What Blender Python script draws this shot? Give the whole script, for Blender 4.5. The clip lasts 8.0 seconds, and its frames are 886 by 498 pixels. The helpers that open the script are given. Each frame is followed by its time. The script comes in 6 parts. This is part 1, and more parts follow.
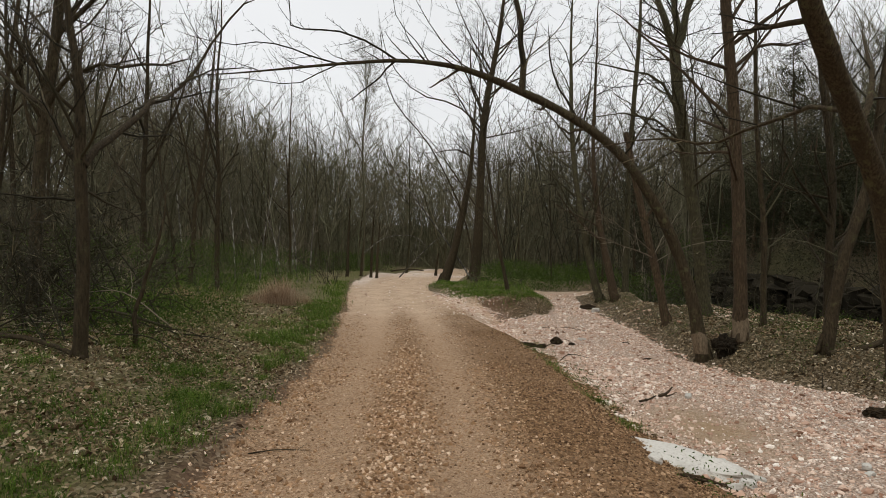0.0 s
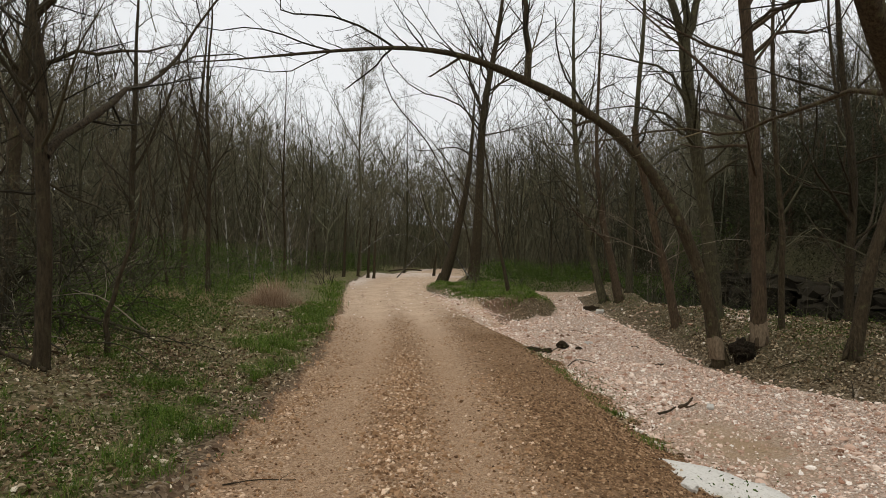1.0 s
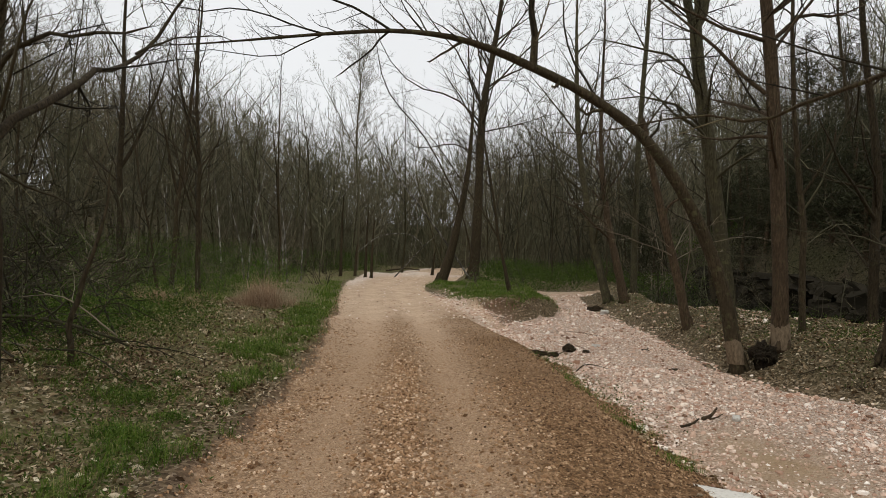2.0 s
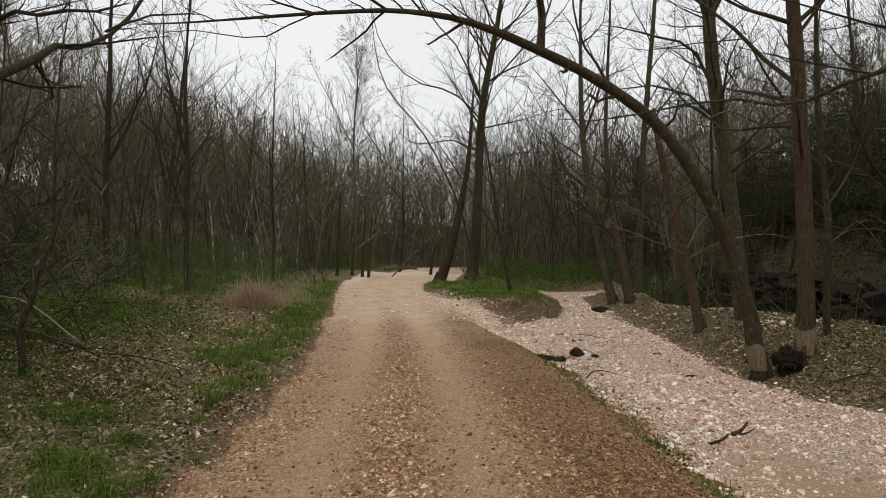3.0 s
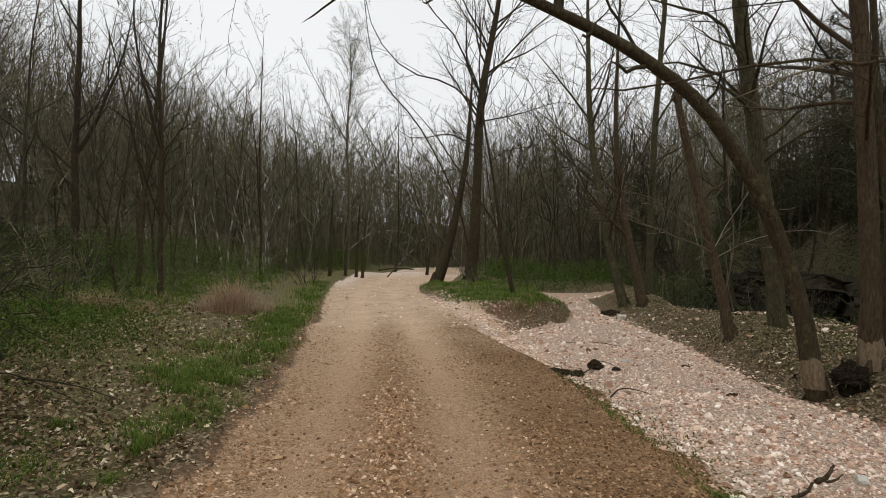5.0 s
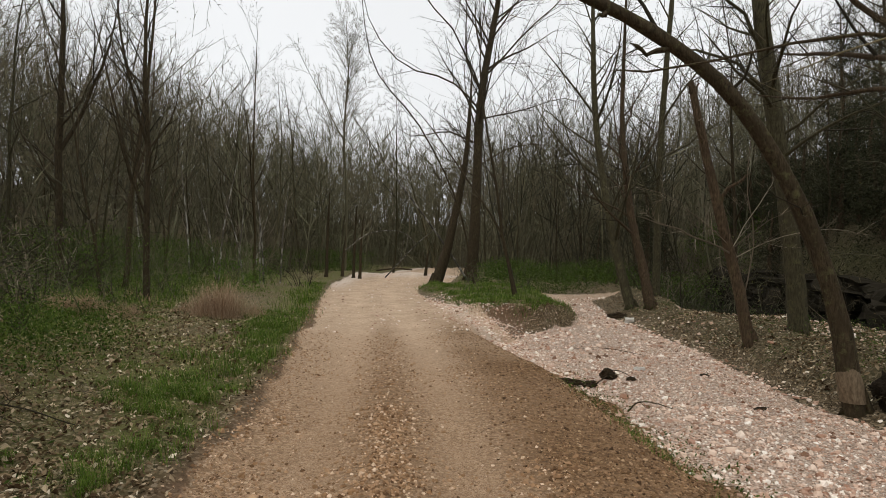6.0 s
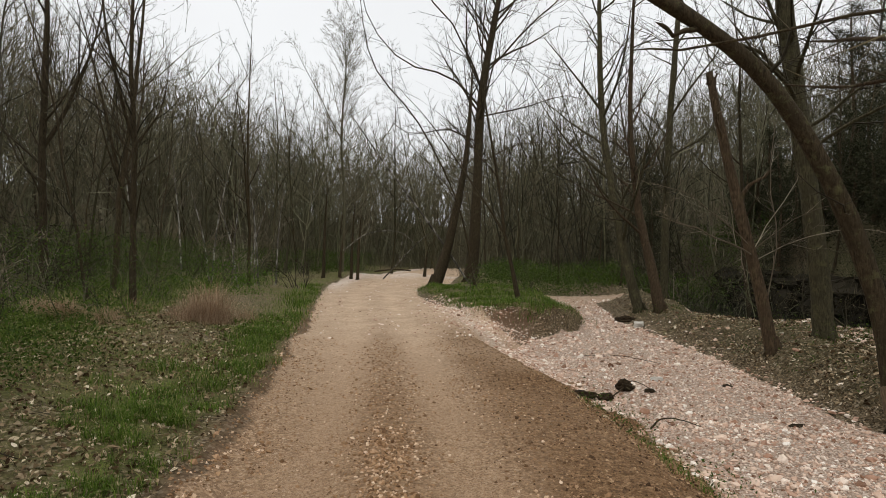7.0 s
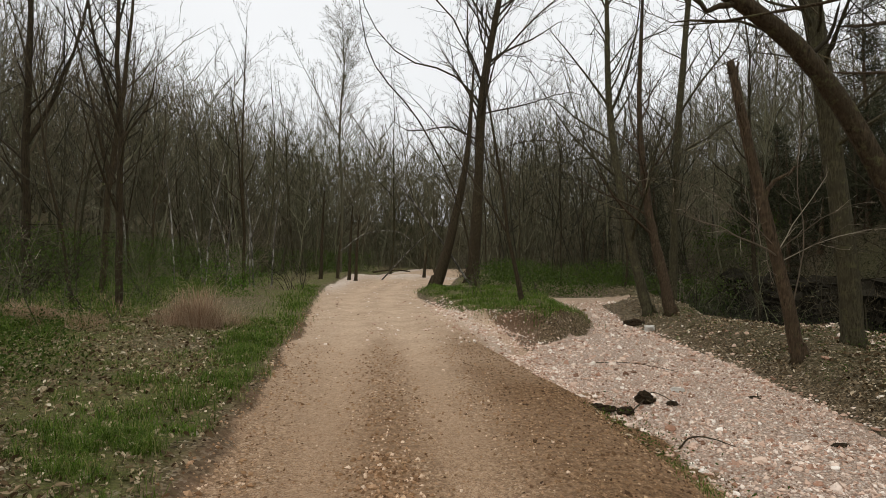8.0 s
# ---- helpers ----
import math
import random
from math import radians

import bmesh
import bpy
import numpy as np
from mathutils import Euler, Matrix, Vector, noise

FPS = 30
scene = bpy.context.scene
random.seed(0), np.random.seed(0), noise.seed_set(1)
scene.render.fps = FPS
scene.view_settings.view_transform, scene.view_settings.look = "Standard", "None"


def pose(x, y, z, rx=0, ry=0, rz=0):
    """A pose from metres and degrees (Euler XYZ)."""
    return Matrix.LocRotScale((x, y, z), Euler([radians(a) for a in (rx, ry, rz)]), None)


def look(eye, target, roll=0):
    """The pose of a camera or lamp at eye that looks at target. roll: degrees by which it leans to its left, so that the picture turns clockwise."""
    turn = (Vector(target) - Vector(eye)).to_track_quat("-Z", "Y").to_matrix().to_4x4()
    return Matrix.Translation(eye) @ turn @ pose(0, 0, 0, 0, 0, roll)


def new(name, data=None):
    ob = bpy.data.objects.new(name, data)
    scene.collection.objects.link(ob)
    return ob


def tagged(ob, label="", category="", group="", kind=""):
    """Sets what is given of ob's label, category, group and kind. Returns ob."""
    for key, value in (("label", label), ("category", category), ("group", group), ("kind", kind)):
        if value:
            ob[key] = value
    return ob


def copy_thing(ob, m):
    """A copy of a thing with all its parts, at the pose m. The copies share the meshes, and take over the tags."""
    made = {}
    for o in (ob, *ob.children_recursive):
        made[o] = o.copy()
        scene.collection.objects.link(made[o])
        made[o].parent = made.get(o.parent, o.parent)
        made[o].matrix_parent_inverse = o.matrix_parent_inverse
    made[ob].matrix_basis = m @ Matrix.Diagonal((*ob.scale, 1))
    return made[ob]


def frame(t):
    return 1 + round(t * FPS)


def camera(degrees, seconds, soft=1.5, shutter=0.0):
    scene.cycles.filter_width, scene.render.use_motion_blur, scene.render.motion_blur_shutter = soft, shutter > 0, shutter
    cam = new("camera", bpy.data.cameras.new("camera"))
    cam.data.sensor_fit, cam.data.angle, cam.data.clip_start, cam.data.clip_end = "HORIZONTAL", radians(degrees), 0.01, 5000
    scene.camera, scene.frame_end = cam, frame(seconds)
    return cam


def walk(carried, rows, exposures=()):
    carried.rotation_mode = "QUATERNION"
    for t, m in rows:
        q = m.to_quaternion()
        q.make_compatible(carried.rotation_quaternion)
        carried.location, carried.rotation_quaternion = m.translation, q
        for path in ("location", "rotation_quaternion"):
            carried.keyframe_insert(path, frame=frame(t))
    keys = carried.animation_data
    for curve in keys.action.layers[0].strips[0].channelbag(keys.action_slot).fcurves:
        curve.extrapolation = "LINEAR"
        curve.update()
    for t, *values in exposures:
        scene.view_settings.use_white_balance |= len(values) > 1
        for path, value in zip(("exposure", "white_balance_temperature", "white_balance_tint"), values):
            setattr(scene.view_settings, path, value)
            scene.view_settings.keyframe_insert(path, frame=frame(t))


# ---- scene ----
cam = camera(71.9, 8.0, soft=0.68)
METRES, EYE, TILT, LEAN, TURN = 7.017, 2.0, 0.0, 5.7, 0.0
ROWS = [
    (0.0, 0.0, 0.0, 0.0, -0.05, 0.54, -5.78),
    (0.5, -0.0053, 0.0589, 0.0001, -0.18, 0.54, -5.75),
    (1.0, -0.0093, 0.1188, -0.0014, -0.29, 0.55, -5.72),
    (1.5, -0.0123, 0.1795, -0.0039, -0.39, 0.54, -5.71),
    (3.0, -0.0183, 0.3703, -0.011, -0.65, 0.48, -5.72),
    (3.5, -0.0202, 0.4348, -0.0129, -0.75, 0.48, -5.71),
    (4.0, -0.0213, 0.4986, -0.0151, -0.84, 0.49, -5.68),
    (4.5, -0.0231, 0.5621, -0.0159, -0.94, 0.5, -5.68),
    (6.0, -0.031, 0.7534, -0.0143, -1.21, 0.53, -5.67),
    (6.5, -0.0357, 0.8158, -0.0135, -1.29, 0.56, -5.66),
    (7.0, -0.041, 0.8771, -0.0126, -1.38, 0.59, -5.68),
    (7.5, -0.0462, 0.9377, -0.012, -1.45, 0.62, -5.69),
    (8.0, -0.0523, 0.998, -0.0123, -1.52, 0.63, -5.69),
]
walk(cam, [(t, pose(0, 0, EYE, TILT, LEAN, TURN) @ pose(METRES * x, METRES * y, METRES * z, 90 + pitch, roll, yaw)) for t, x, y, z, yaw, pitch, roll in ROWS],
     [(0.0, -0.11), (4.0, -0.07), (8.0, -0.02)])


# ---- sky and light ----
world = bpy.data.worlds.new("overcast_sky")
scene.world = world
world.use_nodes = True
wt = world.node_tree
wt.nodes.clear()
w_out = wt.nodes.new("ShaderNodeOutputWorld")
w_bg = wt.nodes.new("ShaderNodeBackground")
w_sky = wt.nodes.new("ShaderNodeTexSky")
w_sky.sky_type = "NISHITA"
w_sky.sun_disc = False
w_sky.sun_elevation = radians(58)
w_sky.sun_rotation = radians(150)
w_sky.dust_density = 4.0
w_sky.altitude = 100
w_grey = wt.nodes.new("ShaderNodeHueSaturation")
w_grey.inputs["Saturation"].default_value = 0.12
w_mix = wt.nodes.new("ShaderNodeMix")
w_mix.data_type = "RGBA"
w_mix.inputs[0].default_value = 0.75
w_mix.inputs[7].default_value = (9.9, 10.05, 10.2, 1)      # the even cloud layer
w_noise = wt.nodes.new("ShaderNodeTexNoise")
w_noise.inputs["Scale"].default_value = 2.2
w_noise.inputs["Detail"].default_value = 5
w_ramp = wt.nodes.new("ShaderNodeMapRange")
w_ramp.inputs["To Min"].default_value = 0.9
w_ramp.inputs["To Max"].default_value = 1.1
w_mul = wt.nodes.new("ShaderNodeMix")
w_mul.data_type, w_mul.blend_type = "RGBA", "MULTIPLY"
w_mul.inputs[0].default_value = 1.0
wt.links.new(w_sky.outputs[0], w_grey.inputs["Color"])
wt.links.new(w_grey.outputs[0], w_mix.inputs[6])
wt.links.new(w_noise.outputs["Fac"], w_ramp.inputs["Value"])
wt.links.new(w_mix.outputs[2], w_mul.inputs[6])
wt.links.new(w_ramp.outputs[0], w_mul.inputs[7])
wt.links.new(w_mul.outputs[2], w_bg.inputs["Color"])
w_bg.inputs["Strength"].default_value = 0.11
wt.links.new(w_bg.outputs[0], w_out.inputs["Surface"])

sun_data = bpy.data.lights.new("sun", "SUN")
sun_data.energy = 0.85
sun_data.angle = radians(25)
sun_data.color = (1.0, 0.97, 0.92)
sun = new("sun", sun_data)
sun.matrix_world = look((0, 0, 40), (12, 18, 0))

# ---- materials ----
class Nodes:
    """A short way to write a node material."""

    def __init__(self, name):
        self.mat = bpy.data.materials.new(name)
        self.mat.use_nodes = True
        self.tree = self.mat.node_tree
        self.tree.nodes.clear()
        self.out = self.tree.nodes.new("ShaderNodeOutputMaterial")
        self.bsdf = self.tree.nodes.new("ShaderNodeBsdfPrincipled")
        self.tree.links.new(self.bsdf.outputs[0], self.out.inputs["Surface"])

    def node(self, kind):
        return self.tree.nodes.new("ShaderNode" + kind)

    def put(self, socket, value):
        if isinstance(value, bpy.types.NodeSocket):
            self.tree.links.new(value, socket)
        elif isinstance(value, tuple) and len(value) == 3 and socket.type == "RGBA":
            socket.default_value = (*value, 1)
        else:
            socket.default_value = value

    def coords(self, kind="Object", stretch=None):
        c = self.node("TexCoord").outputs[kind]
        if stretch:
            m = self.node("Mapping")
            self.put(m.inputs["Vector"], c)
            m.inputs["Scale"].default_value = stretch
            c = m.outputs[0]
        return c

    def noise(self, vector, scale, detail=4, rough=0.55, distortion=0.0):
        n = self.node("TexNoise")
        self.put(n.inputs["Vector"], vector)
        n.inputs["Scale"].default_value = scale
        n.inputs["Detail"].default_value = detail
        n.inputs["Roughness"].default_value = rough
        n.inputs["Distortion"].default_value = distortion
        return n.outputs["Fac"]

    def cells(self, vector, scale, feature="F1"):
        n = self.node("TexVoronoi")
        n.feature = feature
        self.put(n.inputs["Vector"], vector)
        n.inputs["Scale"].default_value = scale
        return n

    def remap(self, value, a, b, lo=0.0, hi=1.0):
        n = self.node("MapRange")
        self.put(n.inputs["Value"], value)
        n.inputs["From Min"].default_value, n.inputs["From Max"].default_value = a, b
        n.inputs["To Min"].default_value, n.inputs["To Max"].default_value = lo, hi
        return n.outputs[0]

    def maths(self, op, a, b=0.0):
        n = self.node("Math")
        n.operation = op
        self.put(n.inputs[0], a)
        self.put(n.inputs[1], b)
        return n.outputs[0]

    def mix(self, fac, a, b, blend="MIX"):
        n = self.node("Mix")
        n.data_type, n.blend_type = "RGBA", blend
        self.put(n.inputs[0], fac)
        self.put(n.inputs[6], a)
        self.put(n.inputs[7], b)
        return n.outputs[2]

    def ramp(self, fac, stops):
        n = self.node("ValToRGB")
        self.put(n.inputs[0], fac)
        r = n.color_ramp
        while len(r.elements) < len(stops):
            r.elements.new(0.5)
        for e, (p, c) in zip(r.elements, stops):
            e.position, e.color = p, (*c, 1)
        return n.outputs[0]

    def attr(self, name):
        n = self.node("Attribute")
        n.attribute_name = name
        return n.outputs["Fac"]

    def bump(self, height, strength, distance):
        n = self.node("Bump")
        n.inputs["Strength"].default_value, n.inputs["Distance"].default_value = strength, distance
        self.put(n.inputs["Height"], height)
        self.put(self.bsdf.inputs["Normal"], n.outputs[0])

    def done(self, colour, rough=0.9, spec=0.2):
        self.put(self.bsdf.inputs["Base Color"], colour)
        self.put(self.bsdf.inputs["Roughness"], rough)
        self.bsdf.inputs["Specular IOR Level"].default_value = spec
        return self.mat


def bark(name, dark, light, moss=0.15, pale=None):
    """Furrowed bark, streaked along the trunk, with lichen and moss; pale: flaked patches of lighter bark."""
    s = Nodes(name)
    c = s.coords("Object")
    long = s.coords("Object", (1, 1, 0.22))
    furrow = s.noise(long, 34, 6, 0.65, 0.3)
    colour = s.ramp(furrow, [(0.3, dark), (0.62, light)])
    patches = s.noise(c, 2.4, 4)
    colour = s.mix(s.remap(patches, 0.42, 0.68, 0, 0.75), colour, tuple(v * 0.55 for v in light))
    colour = s.mix(s.remap(s.noise(c, 6.0, 6, 0.75), 0.54, 0.7, 0, moss * 3), colour, (0.12, 0.115, 0.05))
    if pale:
        colour = s.mix(s.remap(s.noise(s.coords("Object", (1, 1, 0.6)), 3.1, 3), 0.5, 0.56), colour, pale)
    tone = s.remap(s.node("ObjectInfo").outputs["Random"], 0, 1, 0.8, 1.2)
    t = s.node("CombineColor")
    for i in range(3):
        s.put(t.inputs[i], tone)
    colour = s.mix(1.0, colour, t.outputs[0], "MULTIPLY")
    s.bump(furrow, 1.0, 0.05)
    return s.done(colour, 0.92, 0.15)


M_BARK = bark("brown_bark", (0.011, 0.008, 0.0045), (0.075, 0.055, 0.03))
M_BARK_MOSSY = bark("mossy_brown_bark", (0.013, 0.0095, 0.005), (0.09, 0.066, 0.036), 0.32)
M_BARK_GREY = bark("grey_bark", (0.018, 0.0155, 0.0078), (0.095, 0.082, 0.045), 0.25)
M_BARK_RED = bark("red_brown_bark", (0.018, 0.012, 0.0065), (0.11, 0.075, 0.043), 0.1)
M_BARK_PALE = bark("flaking_pale_bark", (0.04, 0.035, 0.028), (0.14, 0.125, 0.10), 0.1, (0.3, 0.28, 0.24))


def twig_material(name, a, b, top=2.2, drift=0.0):
    """Twigs, each with its own tone; top: highlights put into the palest twigs' colour; drift: how far whole stands
    turn olive or reddish.
    """
    s = Nodes(name)
    c = s.coords("Object")
    n = s.noise(c, 1.3, 3)
    isl = s.node("NewGeometry").outputs["Random Per Island"]
    colour = s.ramp(isl, [(0, tuple(v * 0.7 for v in a)), (0.5, a), (0.9, b), (1, tuple(v * top for v in b))])
    colour = s.mix(s.remap(n, 0.45, 0.7, 0, 0.45), colour, tuple(v * 0.7 for v in a))
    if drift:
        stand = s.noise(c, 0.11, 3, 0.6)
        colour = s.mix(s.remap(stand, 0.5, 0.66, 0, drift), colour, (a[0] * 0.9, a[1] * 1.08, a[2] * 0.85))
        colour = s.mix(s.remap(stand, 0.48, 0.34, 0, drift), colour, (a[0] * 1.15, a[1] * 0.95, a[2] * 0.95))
    return s.done(colour, 0.85, 0.2)


M_TWIG = twig_material("brown_twigs", (0.026, 0.021, 0.011), (0.07, 0.057, 0.031), 2.4)
M_TWIG_GREY = twig_material("grey_twigs", (0.038, 0.034, 0.018), (0.095, 0.086, 0.048), 2.6)
# dry twigs, and on the snag twigs with light put into their colour
M_TWIG_DRY_LIT = twig_material("pale_dry_and_lit_twigs", (0.16, 0.125, 0.085), (0.31, 0.27, 0.2), 1.6)
# lighter than the near twigs: distance haze put into the colour
M_TWIG_HAZE = twig_material("far_haze_twigs", (0.108, 0.097, 0.057), (0.182, 0.167, 0.106), 1.3, 0.6)


def leaf_material(name, stops, rough=0.75, through_light=0.25):
    s = Nodes(name)
    isl = s.node("NewGeometry").outputs["Random Per Island"]
    colour = s.ramp(isl, stops)
    s.put(s.bsdf.inputs["Base Color"], colour)
    s.bsdf.inputs["Roughness"].default_value = rough
    s.bsdf.inputs["Specular IOR Level"].default_value = 0.12
    if through_light:
        tr = s.node("BsdfTranslucent")
        s.put(tr.inputs["Color"], colour)
        m = s.node("MixShader")
        m.inputs[0].default_value = through_light
        s.tree.links.new(s.bsdf.outputs[0], m.inputs[1])
        s.tree.links.new(tr.outputs[0], m.inputs[2])
        s.tree.links.new(m.outputs[0], s.out.inputs["Surface"])
    return s.mat


M_GRASS = leaf_material("fresh_grass", [(0, (0.03, 0.062, 0.006)), (0.5, (0.078, 0.135, 0.013)), (0.9, (0.145, 0.2, 0.032)), (1, (0.3, 0.26, 0.11))])
M_TURF = leaf_material("thin_olive_turf", [(0, (0.06, 0.07, 0.018)), (0.4, (0.13, 0.14, 0.038)), (0.7, (0.25, 0.22, 0.085)), (1, (0.46, 0.37, 0.2))])
M_STRAW = leaf_material("dry_grass", [(0, (0.2, 0.12, 0.068)), (0.5, (0.38, 0.255, 0.16)), (1, (0.56, 0.43, 0.3))])
M_BUSH = leaf_material("bush_leaves", [(0, (0.027, 0.05, 0.007)), (0.7, (0.06, 0.098, 0.014)), (1, (0.115, 0.15, 0.03))])
M_BUSH_BRIGHT = leaf_material("bright_bush_leaves", [(0, (0.035, 0.075, 0.008)), (0.6, (0.075, 0.14, 0.016)), (1, (0.14, 0.21, 0.035))])
M_BUD = leaf_material("young_leaves", [(0, (0.075, 0.085, 0.02)), (0.6, (0.12, 0.125, 0.035)), (1, (0.16, 0.12, 0.05))])
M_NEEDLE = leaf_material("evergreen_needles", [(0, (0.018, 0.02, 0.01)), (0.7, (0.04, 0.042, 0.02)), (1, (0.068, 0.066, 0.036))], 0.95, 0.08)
M_LITTER = leaf_material("fallen_leaves", [(0, (0.034, 0.018, 0.007)), (0.35, (0.13, 0.085, 0.043)), (0.7, (0.33, 0.245, 0.145)), (0.92, (0.53, 0.43, 0.29)), (1, (0.74, 0.65, 0.5))], 0.8, 0.1)


def ground_material():
    """Road gravel, creek shingle, forest soil with litter and moss, blended by the masks of the sheet."""
    s = Nodes("forest_floor_and_gravel")
    c = s.coords("Object")
    warp = s.node("VectorMath")
    warp.operation = "MULTIPLY_ADD"
    wobble = s.node("TexNoise")
    s.put(wobble.inputs["Vector"], c)
    wobble.inputs["Scale"].default_value = 19
    wobble.inputs["Detail"].default_value = 3
    s.put(warp.inputs[0], wobble.outputs["Color"])
    warp.inputs[1].default_value = (0.035, 0.035, 0.035)
    s.put(warp.inputs[2], c)
    w = warp.outputs[0]
    ragged = s.noise(c, 2.2, 6, 0.65)
    fine = s.noise(c, 14, 5, 0.7)
    grain = s.noise(c, 55, 4, 0.75)
    big = s.noise(c, 0.35, 4)
    # soil: humus with pale leaf bits, thin turf and moss
    bits = s.cells(w, 30)
    soil = s.ramp(bits.outputs["Color"], [(0.1, (0.026, 0.018, 0.01)), (0.45, (0.13, 0.093, 0.05)), (0.75, (0.3, 0.225, 0.14)), (0.97, (0.58, 0.49, 0.37))])
    soil = s.mix(s.remap(fine, 0.35, 0.65, 0, 0.5), soil, (0.065, 0.048, 0.024))
    turf = s.ramp(s.maths("ADD", s.maths("MULTIPLY", fine, 0.6), s.maths("MULTIPLY", grain, 0.4)), [(0.3, (0.038, 0.044, 0.012)), (0.5, (0.11, 0.116, 0.032)), (0.7, (0.26, 0.23, 0.095))])
    green = s.maths("MULTIPLY", s.attr("green"), s.remap(s.maths("ADD", ragged, s.maths("MULTIPLY", fine, 0.5)), 0.56, 0.82))
    soil = s.mix(green, soil, turf)
    # humus under the trees, darkened further: the wood's shade put into the colour
    humus_shade = s.ramp(s.maths("ADD", s.maths("MULTIPLY", fine, 0.6), s.maths("MULTIPLY", grain, 0.4)), [(0.3, (0.022, 0.017, 0.009)), (0.5, (0.058, 0.046, 0.025)), (0.72, (0.14, 0.11, 0.065))])
    humus_shade = s.mix(s.remap(big, 0.42, 0.62, 0, 0.7), humus_shade, s.mix(fine, (0.026, 0.034, 0.009), (0.06, 0.07, 0.02)))
    soil = s.mix(s.attr("humus_shade"), soil, humus_shade)
    soil = s.mix(s.maths("MULTIPLY", s.attr("raw"), s.remap(ragged, 0.35, 0.6, 0.25, 0.9)), soil, s.mix(fine, (0.07, 0.036, 0.02), (0.27, 0.16, 0.1)))
    # road: compacted buff dirt in the ruts, loose reddish gravel elsewhere
    g1 = s.cells(w, 44)
    g2 = s.cells(w, 21)
    g3 = s.cells(w, 90)
    stone = s.ramp(g1.outputs["Color"], [(0.05, (0.06, 0.031, 0.014)), (0.35, (0.23, 0.132, 0.068)), (0.72, (0.49, 0.315, 0.185)), (1, (0.86, 0.68, 0.5))])
    stone = s.mix(0.4, stone, s.ramp(g2.outputs["Color"], [(0.1, (0.12, 0.066, 0.03)), (0.9, (0.64, 0.44, 0.27))]))
    dirt = s.mix(s.remap(fine, 0.35, 0.65), (0.33, 0.2, 0.11), (0.62, 0.41, 0.25))
    dirt = s.mix(s.remap(grain, 0.4, 0.55, 0, 0.85), dirt, s.ramp(g3.outputs["Color"], [(0.1, (0.085, 0.045, 0.02)), (0.5, (0.36, 0.222, 0.122)), (0.95, (0.85, 0.65, 0.46))]))
    rut = s.remap(s.maths("ADD", s.attr("rut"), s.maths("MULTIPLY", s.maths("SUBTRACT", ragged, 0.5), 1.6)), 0.0, 1.1)
    road = s.mix(s.maths("MULTIPLY", rut, 0.75), stone, dirt)
    road = s.mix(s.remap(grain, 0.54, 0.66, 0, 0.75), road, (0.085, 0.046, 0.02))
    road = s.mix(s.remap(big, 0.42, 0.62, 0, 0.25), road, (0.4, 0.265, 0.16))
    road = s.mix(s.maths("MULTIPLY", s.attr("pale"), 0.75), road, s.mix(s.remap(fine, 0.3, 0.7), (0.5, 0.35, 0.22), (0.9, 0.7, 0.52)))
    wash = s.remap(s.maths("ADD", s.noise(c, 0.9, 5, 0.7), s.maths("MULTIPLY", ragged, 0.6)), 0.62, 0.98)
    road = s.mix(s.maths("MULTIPLY", s.attr("pale"), s.maths("MULTIPLY", wash, 0.5)), road, s.mix(fine, (0.2, 0.125, 0.068), (0.42, 0.29, 0.18)))
    road = s.mix(s.maths("MULTIPLY", s.attr("white"), s.remap(s.maths("ADD", ragged, s.maths("MULTIPLY", fine, 0.5)), 0.5, 0.85, 0.1, 0.95)), road, s.mix(fine, (0.5, 0.38, 0.29), (0.9, 0.82, 0.73)))
    road = s.mix(s.maths("MULTIPLY", s.attr("damp"), 0.85), road, s.ramp(s.maths("ADD", s.maths("MULTIPLY", fine, 0.5), s.maths("MULTIPLY", grain, 0.5)), [(0.36, (0.035, 0.018, 0.008)), (0.5, (0.18, 0.1, 0.046)), (0.62, (0.46, 0.285, 0.15))]))
    # creek: pale pinkish chert shingle with a sandy patch
    p1 = s.cells(w, 34)
    p2 = s.cells(w, 70)
    chert = s.ramp(p1.outputs["Color"], [(0.0, (0.2, 0.105, 0.065)), (0.35, (0.5, 0.34, 0.245)), (0.7, (0.7, 0.545, 0.43)), (1, (0.95, 0.88, 0.78))])
    chert = s.mix(0.35, chert, s.ramp(p2.outputs["Color"], [(0, (0.34, 0.215, 0.135)), (1, (0.84, 0.73, 0.61))]))
    crack = s.remap(p1.outputs["Distance"], 0.45, 0.8)
    chert = s.mix(s.maths("MULTIPLY", crack, 0.6), chert, (0.15, 0.09, 0.054))
    chert = s.mix(s.remap(s.noise(c, 1.1, 5, 0.7), 0.54, 0.7, 0, 0.4), chert, s.mix(fine, (0.27, 0.165, 0.105), (0.54, 0.39, 0.285)))
    sand = s.mix(fine, (0.34, 0.22, 0.12), (0.52, 0.38, 0.235))
    chert = s.mix(s.maths("MULTIPLY", s.attr("sand"), s.remap(ragged, 0.3, 0.5, 0.3, 0.95)), chert, sand)
    edge = s.maths("MULTIPLY", s.maths("SUBTRACT", s.maths("ADD", ragged, s.maths("MULTIPLY", fine, 0.6)), 0.8), 0.55)
    m_road = s.remap(s.maths("ADD", s.attr("road"), edge), 0.42, 0.58)
    m_bed = s.remap(s.maths("ADD", s.attr("bed"), edge), 0.42, 0.58)
    colour = s.mix(m_road, soil, road)
    colour = s.mix(m_bed, colour, chert)
    # relief: stones of uneven height, grit, and the tyre cleats' ripples on the road's shoulder
    lumps = s.maths("MULTIPLY", g1.outputs["Color"], s.remap(rut, 0, 1, 0.55, 0.12))
